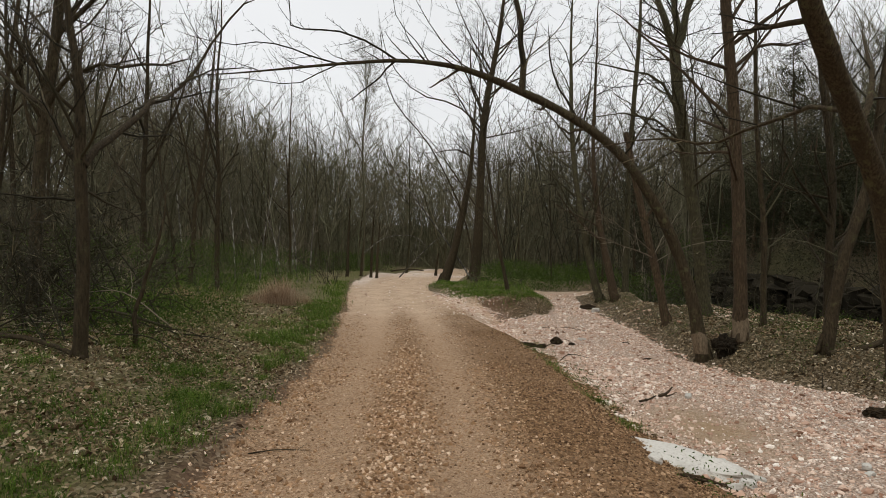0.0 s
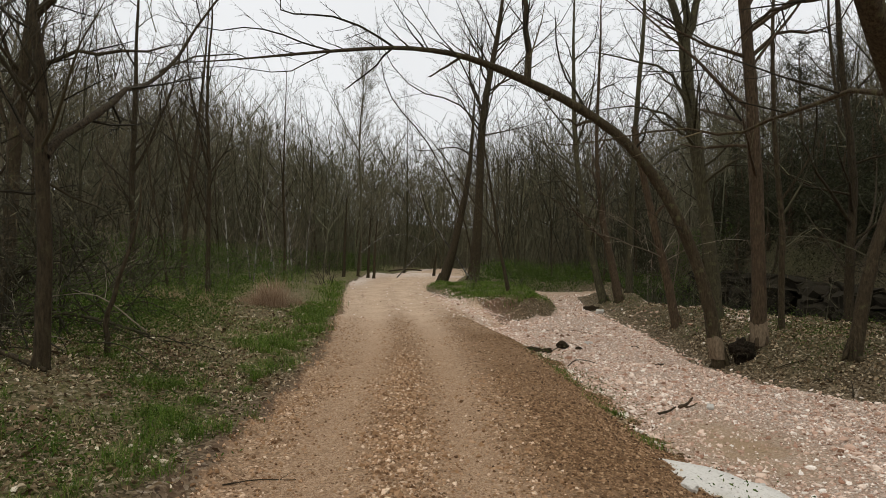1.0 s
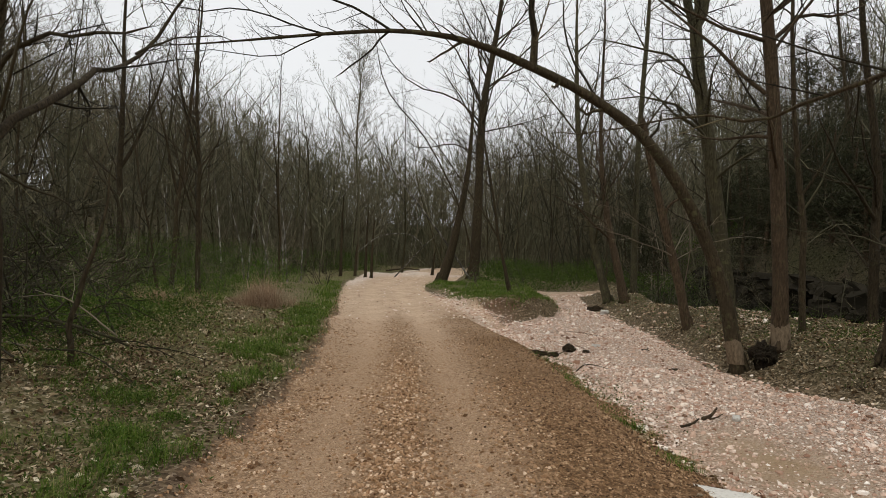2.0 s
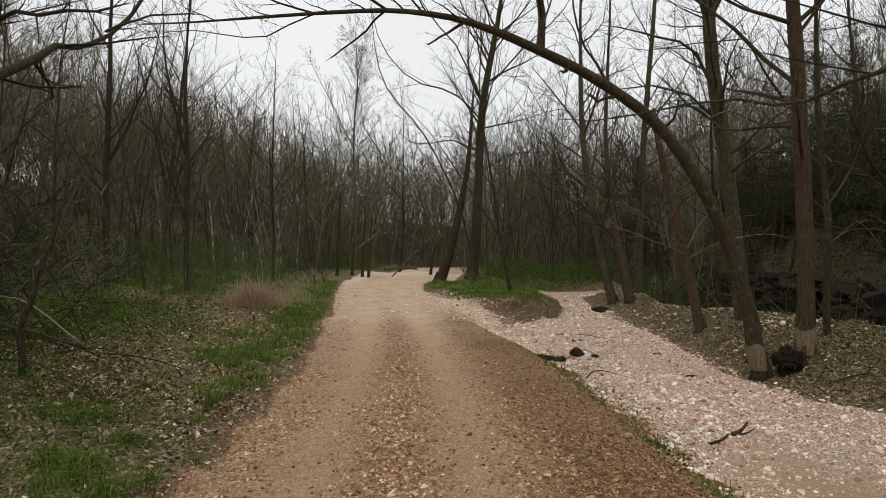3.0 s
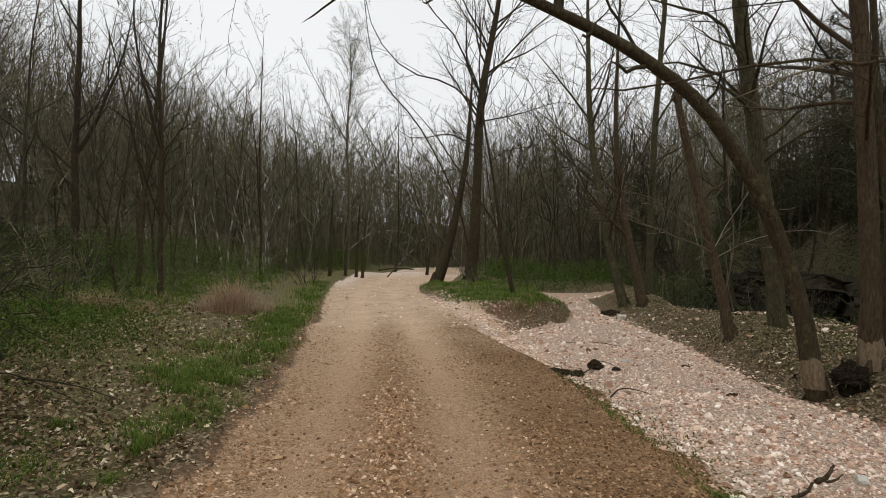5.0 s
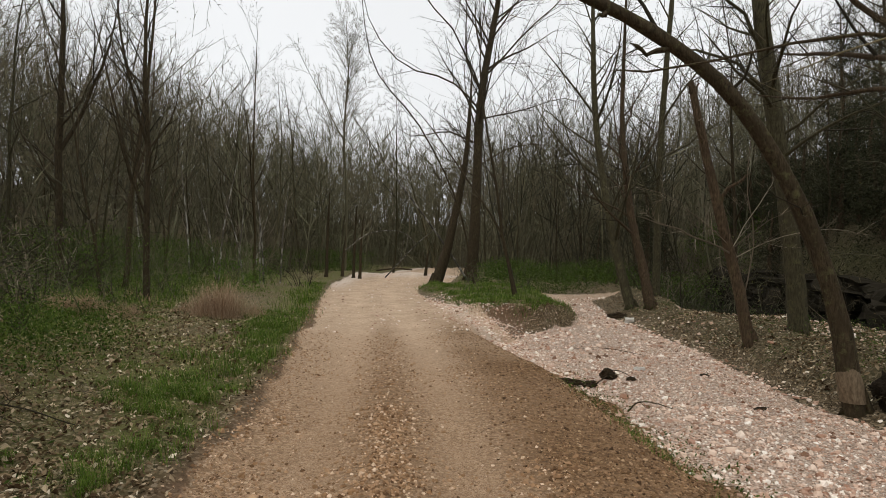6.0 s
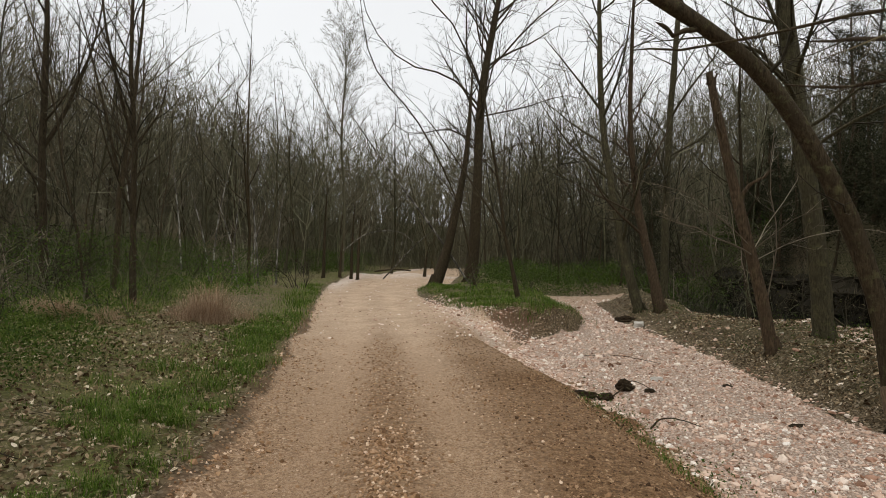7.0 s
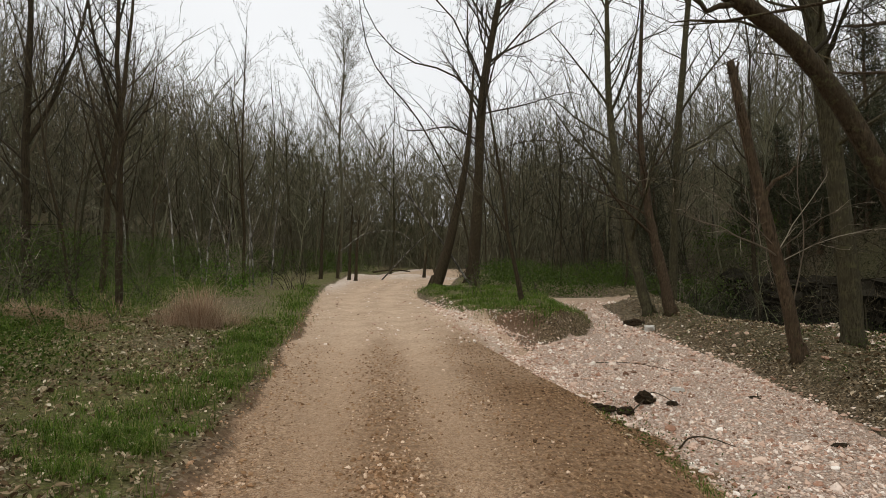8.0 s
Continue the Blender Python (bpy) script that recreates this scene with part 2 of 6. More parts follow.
    lumps = s.maths("ADD", lumps, s.maths("MULTIPLY", p1.outputs["Distance"], s.maths("MULTIPLY", m_bed, -0.6)))
    xyz = s.node("SeparateXYZ")
    s.put(xyz.inputs[0], c)
    cleat = s.maths("SINE", s.maths("ADD", s.maths("MULTIPLY", xyz.outputs[1], 47.0), s.maths("ADD", s.maths("MULTIPLY", xyz.outputs[0], 5.0), s.maths("MULTIPLY", ragged, 7.0))))
    h = s.maths("ADD", s.maths("ADD", lumps, s.maths("MULTIPLY", fine, 0.8)), s.maths("ADD", s.maths("MULTIPLY", grain, 0.45), s.maths("MULTIPLY", s.attr("tread"), s.maths("MULTIPLY", cleat, 0.4))))
    s.bump(h, 1.0, 0.045)
    return s.done(colour, 0.95, 0.15)


M_GROUND = ground_material()


def stone_material(name, stops, speck, spec=0.2):
    s = Nodes(name)
    c = s.coords("Object")
    info = s.node("ObjectInfo").outputs["Random"]
    isl = s.node("NewGeometry").outputs["Random Per Island"]
    n = s.noise(c, 30, 5, 0.7)
    v = s.maths("FRACT", s.maths("ADD", info, isl))
    colour = s.ramp(v, stops)
    colour = s.mix(s.remap(n, 0.5, 0.7, 0, 0.6), colour, speck)
    colour = s.mix(s.remap(s.noise(c, 1.1, 5, 0.7), 0.54, 0.7, 0, 0.35), colour, tuple(v * 0.85 for v in speck))
    s.bump(n, 0.5, 0.01)
    return s.done(colour, 0.92, spec)


M_SHINGLE = stone_material("creek_chert", [(0, (0.14, 0.07, 0.038)), (0.1, (0.35, 0.19, 0.12)), (0.3, (0.56, 0.37, 0.265)), (0.7, (0.75, 0.575, 0.45)), (1, (0.96, 0.89, 0.79))], (0.46, 0.34, 0.26))
M_GRAVEL = stone_material("road_gravel", [(0, (0.10, 0.05, 0.022)), (0.4, (0.31, 0.178, 0.088)), (0.8, (0.48, 0.305, 0.175)), (1, (0.78, 0.6, 0.43))], (0.22, 0.135, 0.075))
M_GRAVEL_DAMP = stone_material("damp_slope_gravel", [(0, (0.05, 0.026, 0.011)), (0.4, (0.19, 0.107, 0.05)), (0.8, (0.36, 0.22, 0.118)), (1, (0.5, 0.34, 0.2))], (0.1, 0.054, 0.025))
M_SLAB = stone_material("pale_limestone", [(0, (0.47, 0.445, 0.39)), (1, (0.6, 0.57, 0.51))], (0.25, 0.205, 0.15))
# dark rock made near black: the hollow's shade is put into its colour
M_LEDGE = stone_material("dark_shaded_ledge_rock", [(0, (0.016, 0.013, 0.009)), (1, (0.035, 0.029, 0.02))], (0.014, 0.017, 0.008), 0.04)

water = Nodes("still_dark_water")
water.bump(water.noise(water.coords(), 3, 3), 0.08, 0.02)
M_WATER = water.done((0.012, 0.012, 0.009), 0.06, 0.5)

# ---- ground: one sheet with road, creek bed, banks and hills ----
def table(y, *pairs):
    ys, xs = [p[0] for p in pairs], [p[1] for p in pairs]
    return sum(np.interp(np.asarray(y, float) + o, ys, xs) for o in (-1.6, -0.8, 0, 0.8, 1.6)) / 5


def step(a, b, v):
    t = np.clip((np.asarray(v, float) - a) / (b - a), 0, 1)
    return t * t * (3 - 2 * t)


def value_noise(x, y, scale, seed=0):
    x, y = np.asarray(x, float) * scale, np.asarray(y, float) * scale
    ix, iy = np.floor(x).astype(np.int64), np.floor(y).astype(np.int64)
    fx, fy = x - ix, y - iy
    fx, fy = fx * fx * (3 - 2 * fx), fy * fy * (3 - 2 * fy)

    def rnd(a, b):
        h = (a * 374761393 + b * 668265263 + seed * 974711) & 0x7FFFFFFF
        h = ((h ^ (h >> 13)) * 1274126177) & 0x7FFFFFFF
        return ((h ^ (h >> 16)) & 0xFFFF) / 65535.0

    top = rnd(ix, iy) * (1 - fx) + rnd(ix + 1, iy) * fx
    low = rnd(ix, iy + 1) * (1 - fx) + rnd(ix + 1, iy + 1) * fx
    return top * (1 - fy) + low * fy - 0.5


def road_left(y):
    return table(y, (-60, -2), (5, -2.0), (11, -2.1), (16, -2.6), (20, -3.1), (26, -3.9), (36, -5.4), (45, -6.4), (54, -6.6), (64, -5), (80, -2.5), (110, 4))


def road_right(y):
    return table(y, (-60, 1.9), (6, 1.9), (11.5, 2.05), (15, 1.95), (20, 1.25), (26, 0.15), (36, -0.9), (41.5, -0.7), (44, 1.1), (47, 1.2), (53, 1.7), (64, 2.8), (80, 4.8), (110, 12))


def track_line(y):
    """The middle between the two wheel ruts."""
    return table(y, (-60, -0.2), (5.5, -0.42), (12.5, -0.68), (21.5, -1.45), (36, -3.1), (54, -2.4), (64, -1.2), (80, 1.2), (110, 8))


def bed_left(y):
    return table(y, (-60, 3.3), (0, 3.3), (6.7, 3.15), (9, 2.95), (12, 2.85), (15, 2.65), (16.5, 2.35), (19, 1.9), (21.6, 0.95), (22.6, 0.95), (23.6, 4.75), (26, 4.7), (33, 4.9), (40, 5.6), (55, 8.5), (80, 16), (120, 30))


def bed_right(y):
    return table(y, (-60, 9), (5, 8.6), (9, 7.9), (10.5, 7.3), (12, 6.4), (13.7, 5.6), (18, 6.15), (23, 6.2), (26.5, 6.1), (33, 7.2), (40, 8.4), (55, 11), (80, 19), (120, 34))


def bed_level(y):
    return table(y, (-60, -0.5), (15, -0.5), (20, -0.44), (27, -0.36), (40, -0.3), (90, -0.2))


def bar_mask(x, y):
    """The grassy gravel bar between the road and the channel."""
    nose = 23.1 + 1.9 * step(3.4, 1.4, x) + 0.5 * value_noise(x, y, 0.9, 35) + 0.25 * value_noise(x, y, 2.3, 36)
    return step(-0.3, 0.55, y - nose) * step(0.45, 1.5, x - road_right(y) + 0.5 * value_noise(x, y, 1.2, 34) + 0.7 * step(30, 36, y)) * step(-0.1, 0.45, bed_left(y) - x) * (1 - step(41.8, 43.3, y) * step(2.0, 1.2, x))


def pool_edge(y):
    """Where the right bank drops to the dark pool."""
    return np.maximum(10.5 - 0.32 * (y - 18), bed_right(y) + 1.3 + 1.4 * step(24, 29, y))


def reach_mask(x, y):
    """The creek's upper reach, which comes in from the right behind the bend."""
    c = 36.3 - 0.12 * (x - 7)
    return step(2.6, 1.6, np.abs(y - c)) * step(4.4, 5.4, x) * step(10.4, 9.2, x)


def zones(x, y):
    x, y = np.asarray(x, float), np.asarray(y, float)
    L, R, B1, B2 = road_left(y), road_right(y), bed_left(y), bed_right(y)
    B1 = B1 + 0.65 * value_noise(x, y, 0.8, 93) + 0.5 * value_noise(x, y, 2.1, 95)
    z = {}
    near = step(23, 17, y)
    z["road"] = step(-0.5, 0.3, x - L + 0.25 * value_noise(x, y, 1.3, 91)) * step(-0.35, 0.35, (R + 0.75 * step(34, 27, y) + 0.5 * step(27.5, 24.5, y)) * (1 - near) + (B1 - 0.02) * near - x) * step(92, 84, y)
    z["bed"] = step(-0.3, 0.3, x - B1) * step(-0.35, 0.35, B2 - x) * step(40, 37, y)
    z["bed"] = np.maximum(z["bed"], reach_mask(x, y))
    z["bed"] = np.maximum(z["bed"], step(6.9, 7.5, x - 0.06 * y) * step(9.2, 8.2, x - 0.06 * y) * step(15, 20, y) * step(33, 29, y) * (0.46 + 0.35 * value_noise(x, y, 0.6, 47)))
    w = x - track_line(y)
    z["rut"] = np.exp(-((w + 0.74) / 0.4) ** 2) + np.exp(-((w - 0.72) / 0.33) ** 2)
    z["damp"] = step(0.9, 1.75, w + 0.3 * value_noise(x, y, 1.1, 141)) * step(27, 15, y) * (0.9 + 1.0 * value_noise(x, y, 0.7, 31)) + 0.7 * np.exp(-(w / 0.3) ** 2) * step(26, 13, y) * (0.7 + 1.2 * value_noise(x, y, 0.5, 33))
    z["tread"] = np.exp(-((w - 1.9) / 0.5) ** 2) * step(6.0, 8.5, y) * step(15.5, 12.5, y) * (0.6 + 0.9 * value_noise(x, y, 0.6, 131))
    z["sand"] = np.exp(-(((x - 3.9) / 0.8) ** 2 + ((y - 8.9) / 1.3) ** 2)) + 0.5 * step(30, 36, y)
    d = L - x
    e = x - 0.12 * y - 7.6
    z["green"] = np.clip(0.85 * step(0.25, 1, d) * step(34, 20, d) * (0.75 + 1.2 * value_noise(x, y, 0.42, 133)) + 0.9 * np.exp(-((d - 0.75) / 0.55) ** 2) * step(8, 14, y) + 0.8 * bar_mask(x, y) * step(24, 25.5, y) + 0.3 * step(0.6, 2, x - B2) * step(9, 5, x - B2) + 0.9 * step(3, 6, d) * step(13, 18, y) * step(26, 16, d), 0, 1)
    # shade of the wood painted on the floor, plus the darker bank soil
    z["humus_shade"] = np.clip(step(6.5, 12, d) + step(4, 6, e) + 0.45 * step(0.1, 0.8, x - B2) + step(80, 90, y), 0, 1) * (0.75 + 0.4 * value_noise(x, y, 0.15, 135))
    z["raw"] = 0.9 * np.exp(-((d - 0.1) / 0.22) ** 2) * step(30, 24, y) + step(21.5, 23, y) * step(28, 25, y) * step(3.6, 2.4, x + 0.8 * value_noise(x, y, 1.4, 94)) * step(0.1, 0.7, x - R)
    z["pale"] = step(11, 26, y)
    berm = np.exp(-((y - 56 - 1.5 * value_noise(x, y, 0.3, 98)) / 2.2) ** 2)
    z["white"] = np.clip(berm + np.exp(-((x - L - 0.3) / 0.7) ** 2) * step(36, 46, y) + 0.6 * np.exp(-((x - R - 0.5) / 0.35) ** 2) * step(19, 22, y) * step(34, 28, y), 0, 1)
    return z


def height(x, y):
    x, y = np.asarray(x, float), np.asarray(y, float)
    L, R, B1, B2 = road_left(y), road_right(y), bed_left(y), bed_right(y)
    u = np.clip((x - L) / (R - L), 0, 1)
    w = x - track_line(y)
    h = 0.05 * np.sin(u * math.pi) - 0.035 * (np.exp(-((w + 0.74) / 0.36) ** 2) + np.exp(-((w - 0.72) / 0.33) ** 2)) - 0.03
    # the verge and the slope on the road's left
    d = L - x
    h = h + 0.12 * step(0.0, 0.32, d + 0.35 * value_noise(x, y, 1.9, 137)) + 0.1 * step(0.2, 1.3, d) + 0.2 * step(1.2, 4.5, d) + 0.035 * np.clip(d - 5, 0, 9)
    h = h + 0.25 * np.clip(d - 15, 0, 46) * step(0, 14, d - 15) * (1 - 0.45 * step(75, 120, y))
    h = h + 0.3 * step(1.2, 3.0, d) * step(15, 10, y)
    # down to the creek, up the right bank
    bed = bed_level(y)
    s = step(0.0, 1.0, (x - R + 0.45) / np.maximum(B1 - R + 0.5, 0.5)) * step(45, 39, y)
    bank = step(-0.1, 1.5, x - B2)
    low = h * (1 - s) + bed * s
    terrace = 0.12 + 0.1 * step(1.5, 4, x - B2) + 0.25 * step(14.5, 12, y) * step(0.5, 3, x - B2)
    low = low * (1 - bank) + terrace * bank
    h = np.where(x > R - 0.5, low, h)
    bar = bar_mask(x, y)
    h = h + bar * (0.2 - h + 0.2 * value_noise(x, y, 1.1, 37) + 0.24 * value_noise(x, y, 3.1, 38) * step(27, 24, y))
    up = reach_mask(x, y)
    h = h * (1 - up) - 0.32 * up
    # the dark pool below the right-hand hill, and that hill
    e = x - 0.12 * y - 7.6
    pool = step(-0.3, 0.9, x - pool_edge(y)) * step(6.0, 4.4, e) * step(14, 19, y)
    h = h * (1 - pool) - 0.75 * pool
    h = h + 2.6 * step(4.6, 6.6, e) + 0.34 * np.clip(e - 6, 0, 38)
    # the gravel berm thrown up where the road bends
    h = h + 0.4 * np.exp(-((y - 56 - 1.5 * value_noise(x, y, 0.3, 98)) / 2.0) ** 2) * step(-9, -7, x) * step(1.5, -1, x) * (0.8 + 0.8 * value_noise(x, y, 0.5, 99))
    # the ridge ahead
    f = y - 92 + 0.12 * np.abs(x)
    h = h + 0.14 * np.clip(f, 0, 62) * step(0, 20, f)
    # unevenness
    h = h + step(0.1, 1.0, x - B2) * step(8, 4, x - B2) * (0.16 * value_noise(x, y, 0.75, 39) + 0.14 * value_noise(x, y, 1.9, 40) + 0.10 * value_noise(x, y, 4.1, 41))
    off = 1 - 0.7 * step(-0.2, 0.2, x - L) * step(-0.2, 0.2, R - x)
    amp = (step(3, 14, d) + step(1.5, 8, x - B2)) * (1 - pool)
    h = h + off * (0.10 * value_noise(x, y, 0.55, 3) + 0.06 * value_noise(x, y, 1.7, 5) + 0.03 * value_noise(x, y, 5.3, 7))
    h = h + 0.018 * value_noise(x, y, 9.1, 11) + amp * (0.5 * value_noise(x, y, 0.22, 13) + 2.6 * value_noise(x, y, 0.06, 17) + step(12, 30, np.abs(x)) * (1.6 * value_noise(x, y, 0.13, 19) + 5.0 * value_noise(x, y, 0.025, 27)))
    h = h + 0.05 * step(B1 - 0.2, B1 + 0.3, x) * step(B2, B2 - 0.4, x) * (1.4 * value_noise(x, y, 0.8, 21) + 1.2 * value_noise(x, y, 2.2, 23) + 0.8 * value_noise(x, y, 4.6, 25))
    return h


def spread(lo, hi, fine, far_lo, far_hi, ratio):
    mid = list(np.arange(lo, hi, fine))
    up, s = [hi], fine
    while up[-1] < far_hi:
        s *= ratio
        up.append(up[-1] + s)
    down, s = [lo], fine
    while down[-1] > far_lo:
        s *= ratio
        down.append(down[-1] - s)
    return np.array(down[::-1][:-1] + mid + up)


def build_ground():
    gx = spread(-6.5, 8.5, 0.11, -700, 700, 1.085)
    gy = spread(4.0, 25.0, 0.11, -60, 900, 1.045)
    X, Y = np.meshgrid(gx, gy)
    Z = height(X, Y)
    masks = zones(X, Y)
    nx, ny = len(gx), len(gy)
    idx = np.arange(nx * ny).reshape(ny, nx)
    quads = np.stack([idx[:-1, :-1], idx[:-1, 1:], idx[1:, 1:], idx[1:, :-1]], -1).reshape(-1, 4)
    verts = np.stack([X, Y, Z], -1).reshape(-1, 3)
    centre = verts[quads].mean(1)
    zc = zones(centre[:, 0], centre[:, 1])
    kind = np.zeros(len(quads), int)
    kind[zc["road"] > 0.5] = 1
    kind[(zc["bed"] > 0.5) & (kind == 0)] = 2
    made = []
    for k, name in enumerate(("ground", "road", "creek_bed")):
        q = quads[kind == k]
        used, inv = np.unique(q, return_inverse=True)
        me = bpy.data.meshes.new(name)
        me.from_pydata(verts[used].tolist(), [], inv.reshape(-1, 4).tolist())
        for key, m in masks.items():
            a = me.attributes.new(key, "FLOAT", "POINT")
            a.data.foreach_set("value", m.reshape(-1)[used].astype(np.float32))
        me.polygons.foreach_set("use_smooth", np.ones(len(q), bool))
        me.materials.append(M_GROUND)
        made.append(new(name, me))
    return made


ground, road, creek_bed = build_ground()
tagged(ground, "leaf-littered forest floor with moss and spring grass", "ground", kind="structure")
tagged(road, "buff gravel forest road with two packed wheel ruts", "road", kind="structure")
tagged(creek_bed, "dry creek bed of pale pinkish chert shingle", "creek bed", kind="structure")


def h_at(x, y):
    return float(height(np.array([x]), np.array([y]))[0])

# ---- how things are put together ----
def thing(name, place, label, category, group="", kind=""):
    ob = new(name)
    ob.empty_display_size = 0.2
    ob.matrix_basis = Matrix.Translation(place)
    return tagged(ob, label, category, group, kind)


def mesh_from(name, verts, faces, material, smooth=True):
    """A mesh from vertices and arrays of faces, each array of faces with one number of corners."""
    verts = np.asarray(verts, np.float32).reshape(-1, 3)
    blocks = [np.asarray(b, np.int32) for b in (faces if isinstance(faces, tuple) else (faces,)) if len(b)]
    me = bpy.data.meshes.new(name)
    me.vertices.add(len(verts))
    me.vertices.foreach_set("co", verts.ravel())
    loops = np.concatenate([b.ravel() for b in blocks])
    sizes = np.concatenate([np.full(len(b), b.shape[1], np.int32) for b in blocks])
    me.loops.add(len(loops))
    me.loops.foreach_set("vertex_index", loops)
    me.polygons.add(len(sizes))
    me.polygons.foreach_set("loop_start", np.concatenate([[0], np.cumsum(sizes)[:-1]]).astype(np.int32))
    me.polygons.foreach_set("use_smooth", np.full(len(sizes), smooth, bool))
    me.materials.append(material)
    me.update(calc_edges=True)
    me.validate()
    return me


def part_mesh(name, me, parent, label=""):
    ob = new(name, me)
    ob.parent = parent
    return tagged(ob, label)


class Wood:
    """A heap of tapered limbs, each a line of points with radii; turned into one mesh of tubes."""

    def __init__(self):
        self.lines = {}

    def add(self, pts, rad, sides):
        pts, rad = np.asarray(pts, float), np.asarray(rad, float)
        self.lines.setdefault((len(pts), sides), []).append((pts, rad))

    def geometry(self, wobble=0.0, rng=None):
        V, Q, T3, base = [], [np.zeros((0, 4), int)], [np.zeros((0, 3), int)], 0
        for (n, k), items in self.lines.items():
            P = np.stack([i[0] for i in items])
            Rr = np.stack([i[1] for i in items])
            m = len(items)
            if k == 2:
                # the finest twigs: slender blades, two edges meeting at the tip
                T = P[:, -1] - P[:, 0]
                side = np.cross(T, np.random.default_rng(m + n).normal(0, 1, (m, 3)))
                side /= np.linalg.norm(side, axis=1, keepdims=True) + 1e-9
                off = Rr[:, :-1, None] * side[:, None, :]
                block = np.concatenate([np.stack([P[:, :-1] - off, P[:, :-1] + off], 2).reshape(m, -1, 3), P[:, -1:]], 1)
                V.append(block.reshape(-1, 3))
                offs = base + np.arange(m) * (2 * n - 1)
                if n > 2:
                    q = np.array([(2 * r, 2 * r + 1, 2 * r + 3, 2 * r + 2) for r in range(n - 2)])
                    Q.append((q[None] + offs[:, None, None]).reshape(-1, 4))
                T3.append(np.array([2 * n - 4, 2 * n - 3, 2 * n - 2])[None] + offs[:, None])
                base += m * (2 * n - 1)
                continue
            T = np.gradient(P, axis=1)
            T /= np.linalg.norm(T, axis=2, keepdims=True) + 1e-9
            ref = np.where(np.abs(T[:, :1, 2:3]) > 0.9, np.array([1.0, 0, 0]), np.array([0, 0, 1.0]))
            ref = np.repeat(ref, n, 1)
            A = np.cross(T, ref)
            A /= np.linalg.norm(A, axis=2, keepdims=True) + 1e-9
            B = np.cross(T, A)
            ang = np.arange(k) * 2 * math.pi / k
            rings = n - 1
            rr = Rr[:, :rings, None] * np.ones(k)
            if wobble and rng is not None:
                rr = rr * (1 + wobble * (rng.random((m, rings, k)) - 0.5))
            ring = (P[:, :rings, None, :] + rr[..., None] * (np.cos(ang)[None, None, :, None] * A[:, :rings, None, :] + np.sin(ang)[None, None, :, None] * B[:, :rings, None, :]))
            per = rings * k + 1
            block = np.concatenate([ring.reshape(m, rings * k, 3), P[:, -1:, :]], 1)
            V.append(block.reshape(-1, 3))
            offs = base + np.arange(m) * per
            f4 = [(r * k + j, r * k + (j + 1) % k, r * k + (j + 1) % k + k, r * k + j + k) for r in range(rings - 1) for j in range(k)]
            f3 = [((rings - 1) * k + j, (rings - 1) * k + (j + 1) % k, rings * k) for j in range(k)]
            if f4:
                Q.append((np.array(f4)[None] + offs[:, None, None]).reshape(-1, 4))
            T3.append((np.array(f3)[None] + offs[:, None, None]).reshape(-1, 3))
            base += m * per
        return np.concatenate(V), (np.concatenate(Q), np.concatenate(T3))

    def mesh(self, name, material, wobble=0.0, rng=None):
        v, f = self.geometry(wobble, rng)
        return mesh_from(name, v, f, material)


def unit(v):
    v = np.asarray(v, float)
    return v / (np.linalg.norm(v) + 1e-9)


def curve_through(points, n):
    """A smooth line of n points through a few (Catmull-Rom)."""
    p = np.asarray(points, float)
    p = np.vstack([2 * p[0] - p[1], p, 2 * p[-1] - p[-2]])
    out = []
    segs = len(p) - 3
    for t in np.linspace(0, segs - 1e-6, n):
        i, f = int(t), t - int(t)
        a, b, c, d = p[i], p[i + 1], p[i + 2], p[i + 3]
        out.append(0.5 * (2 * b + (c - a) * f + (2 * a - 5 * b + 4 * c - d) * f * f + (3 * b - a - 3 * c + d) * f ** 3))
    return np.array(out)


def wander(rng, start, way, length, n, bend, lift):
    """A limb's line: it wavers by bend and turns upward by lift."""
    p, d = [np.asarray(start, float)], unit(way)
    for _ in range(n - 1):
        d = unit(d + rng.normal(0, bend, 3) + np.array([0, 0, lift]))
        p.append(p[-1] + d * length / (n - 1))
    return np.array(p)


def side_way(rng, along, angle):
    """A direction at that angle from along, on a random side."""
    a = unit(along)
    q = unit(np.cross(a, unit(rng.normal(0, 1, 3))))
    return unit(a * math.cos(angle) + q * math.sin(angle))


def shoots(rng, wood, pts, rad, level, deepest, count, share, lift, first=0.25, angle=(0.6, 1.05), tips=None, thick=0.0035):
    """Side branches of a limb, and theirs, down to the deepest level."""
    n = len(pts)
    total = np.linalg.norm(np.diff(pts, axis=0), axis=1).sum()
    k = max(1, int(round(count * rng.uniform(0.75, 1.25))))
    for i in range(k):
        t = first + (0.98 - first) * (i + rng.random()) / k
        f = t * (n - 1)
        j = min(int(f), n - 2)
        at = pts[j] + (pts[j + 1] - pts[j]) * (f - j)
        along = pts[j + 1] - pts[j]
        r = max(thick, (rad[j] + (rad[j + 1] - rad[j]) * (f - j)) * rng.uniform(0.4, 0.62))
        length = total * share * (1.15 - 0.6 * t) * rng.uniform(0.6, 1.3)
        if length < 0.06:
            continue
        way = side_way(rng, along, rng.uniform(*angle))
        last = level >= deepest
        m = 3 if last else (4 if level >= 2 else 6)
        line = wander(rng, at, way, length, m, 0.1, lift)
        taper = np.linspace(1, 0.3, m) * max(thick, min(r, 0.016 * length + 0.004))
        wood.add(line, taper, 2 if thick > 0.005 and level >= 3 else (3 if level >= 2 else 5))
        if tips is not None and last:
            tips.append(line[-1])
        if not last:
            shoots(rng, wood, line, taper, level + 1, deepest, count * 0.72, share, lift, 0.2, angle, tips, thick)


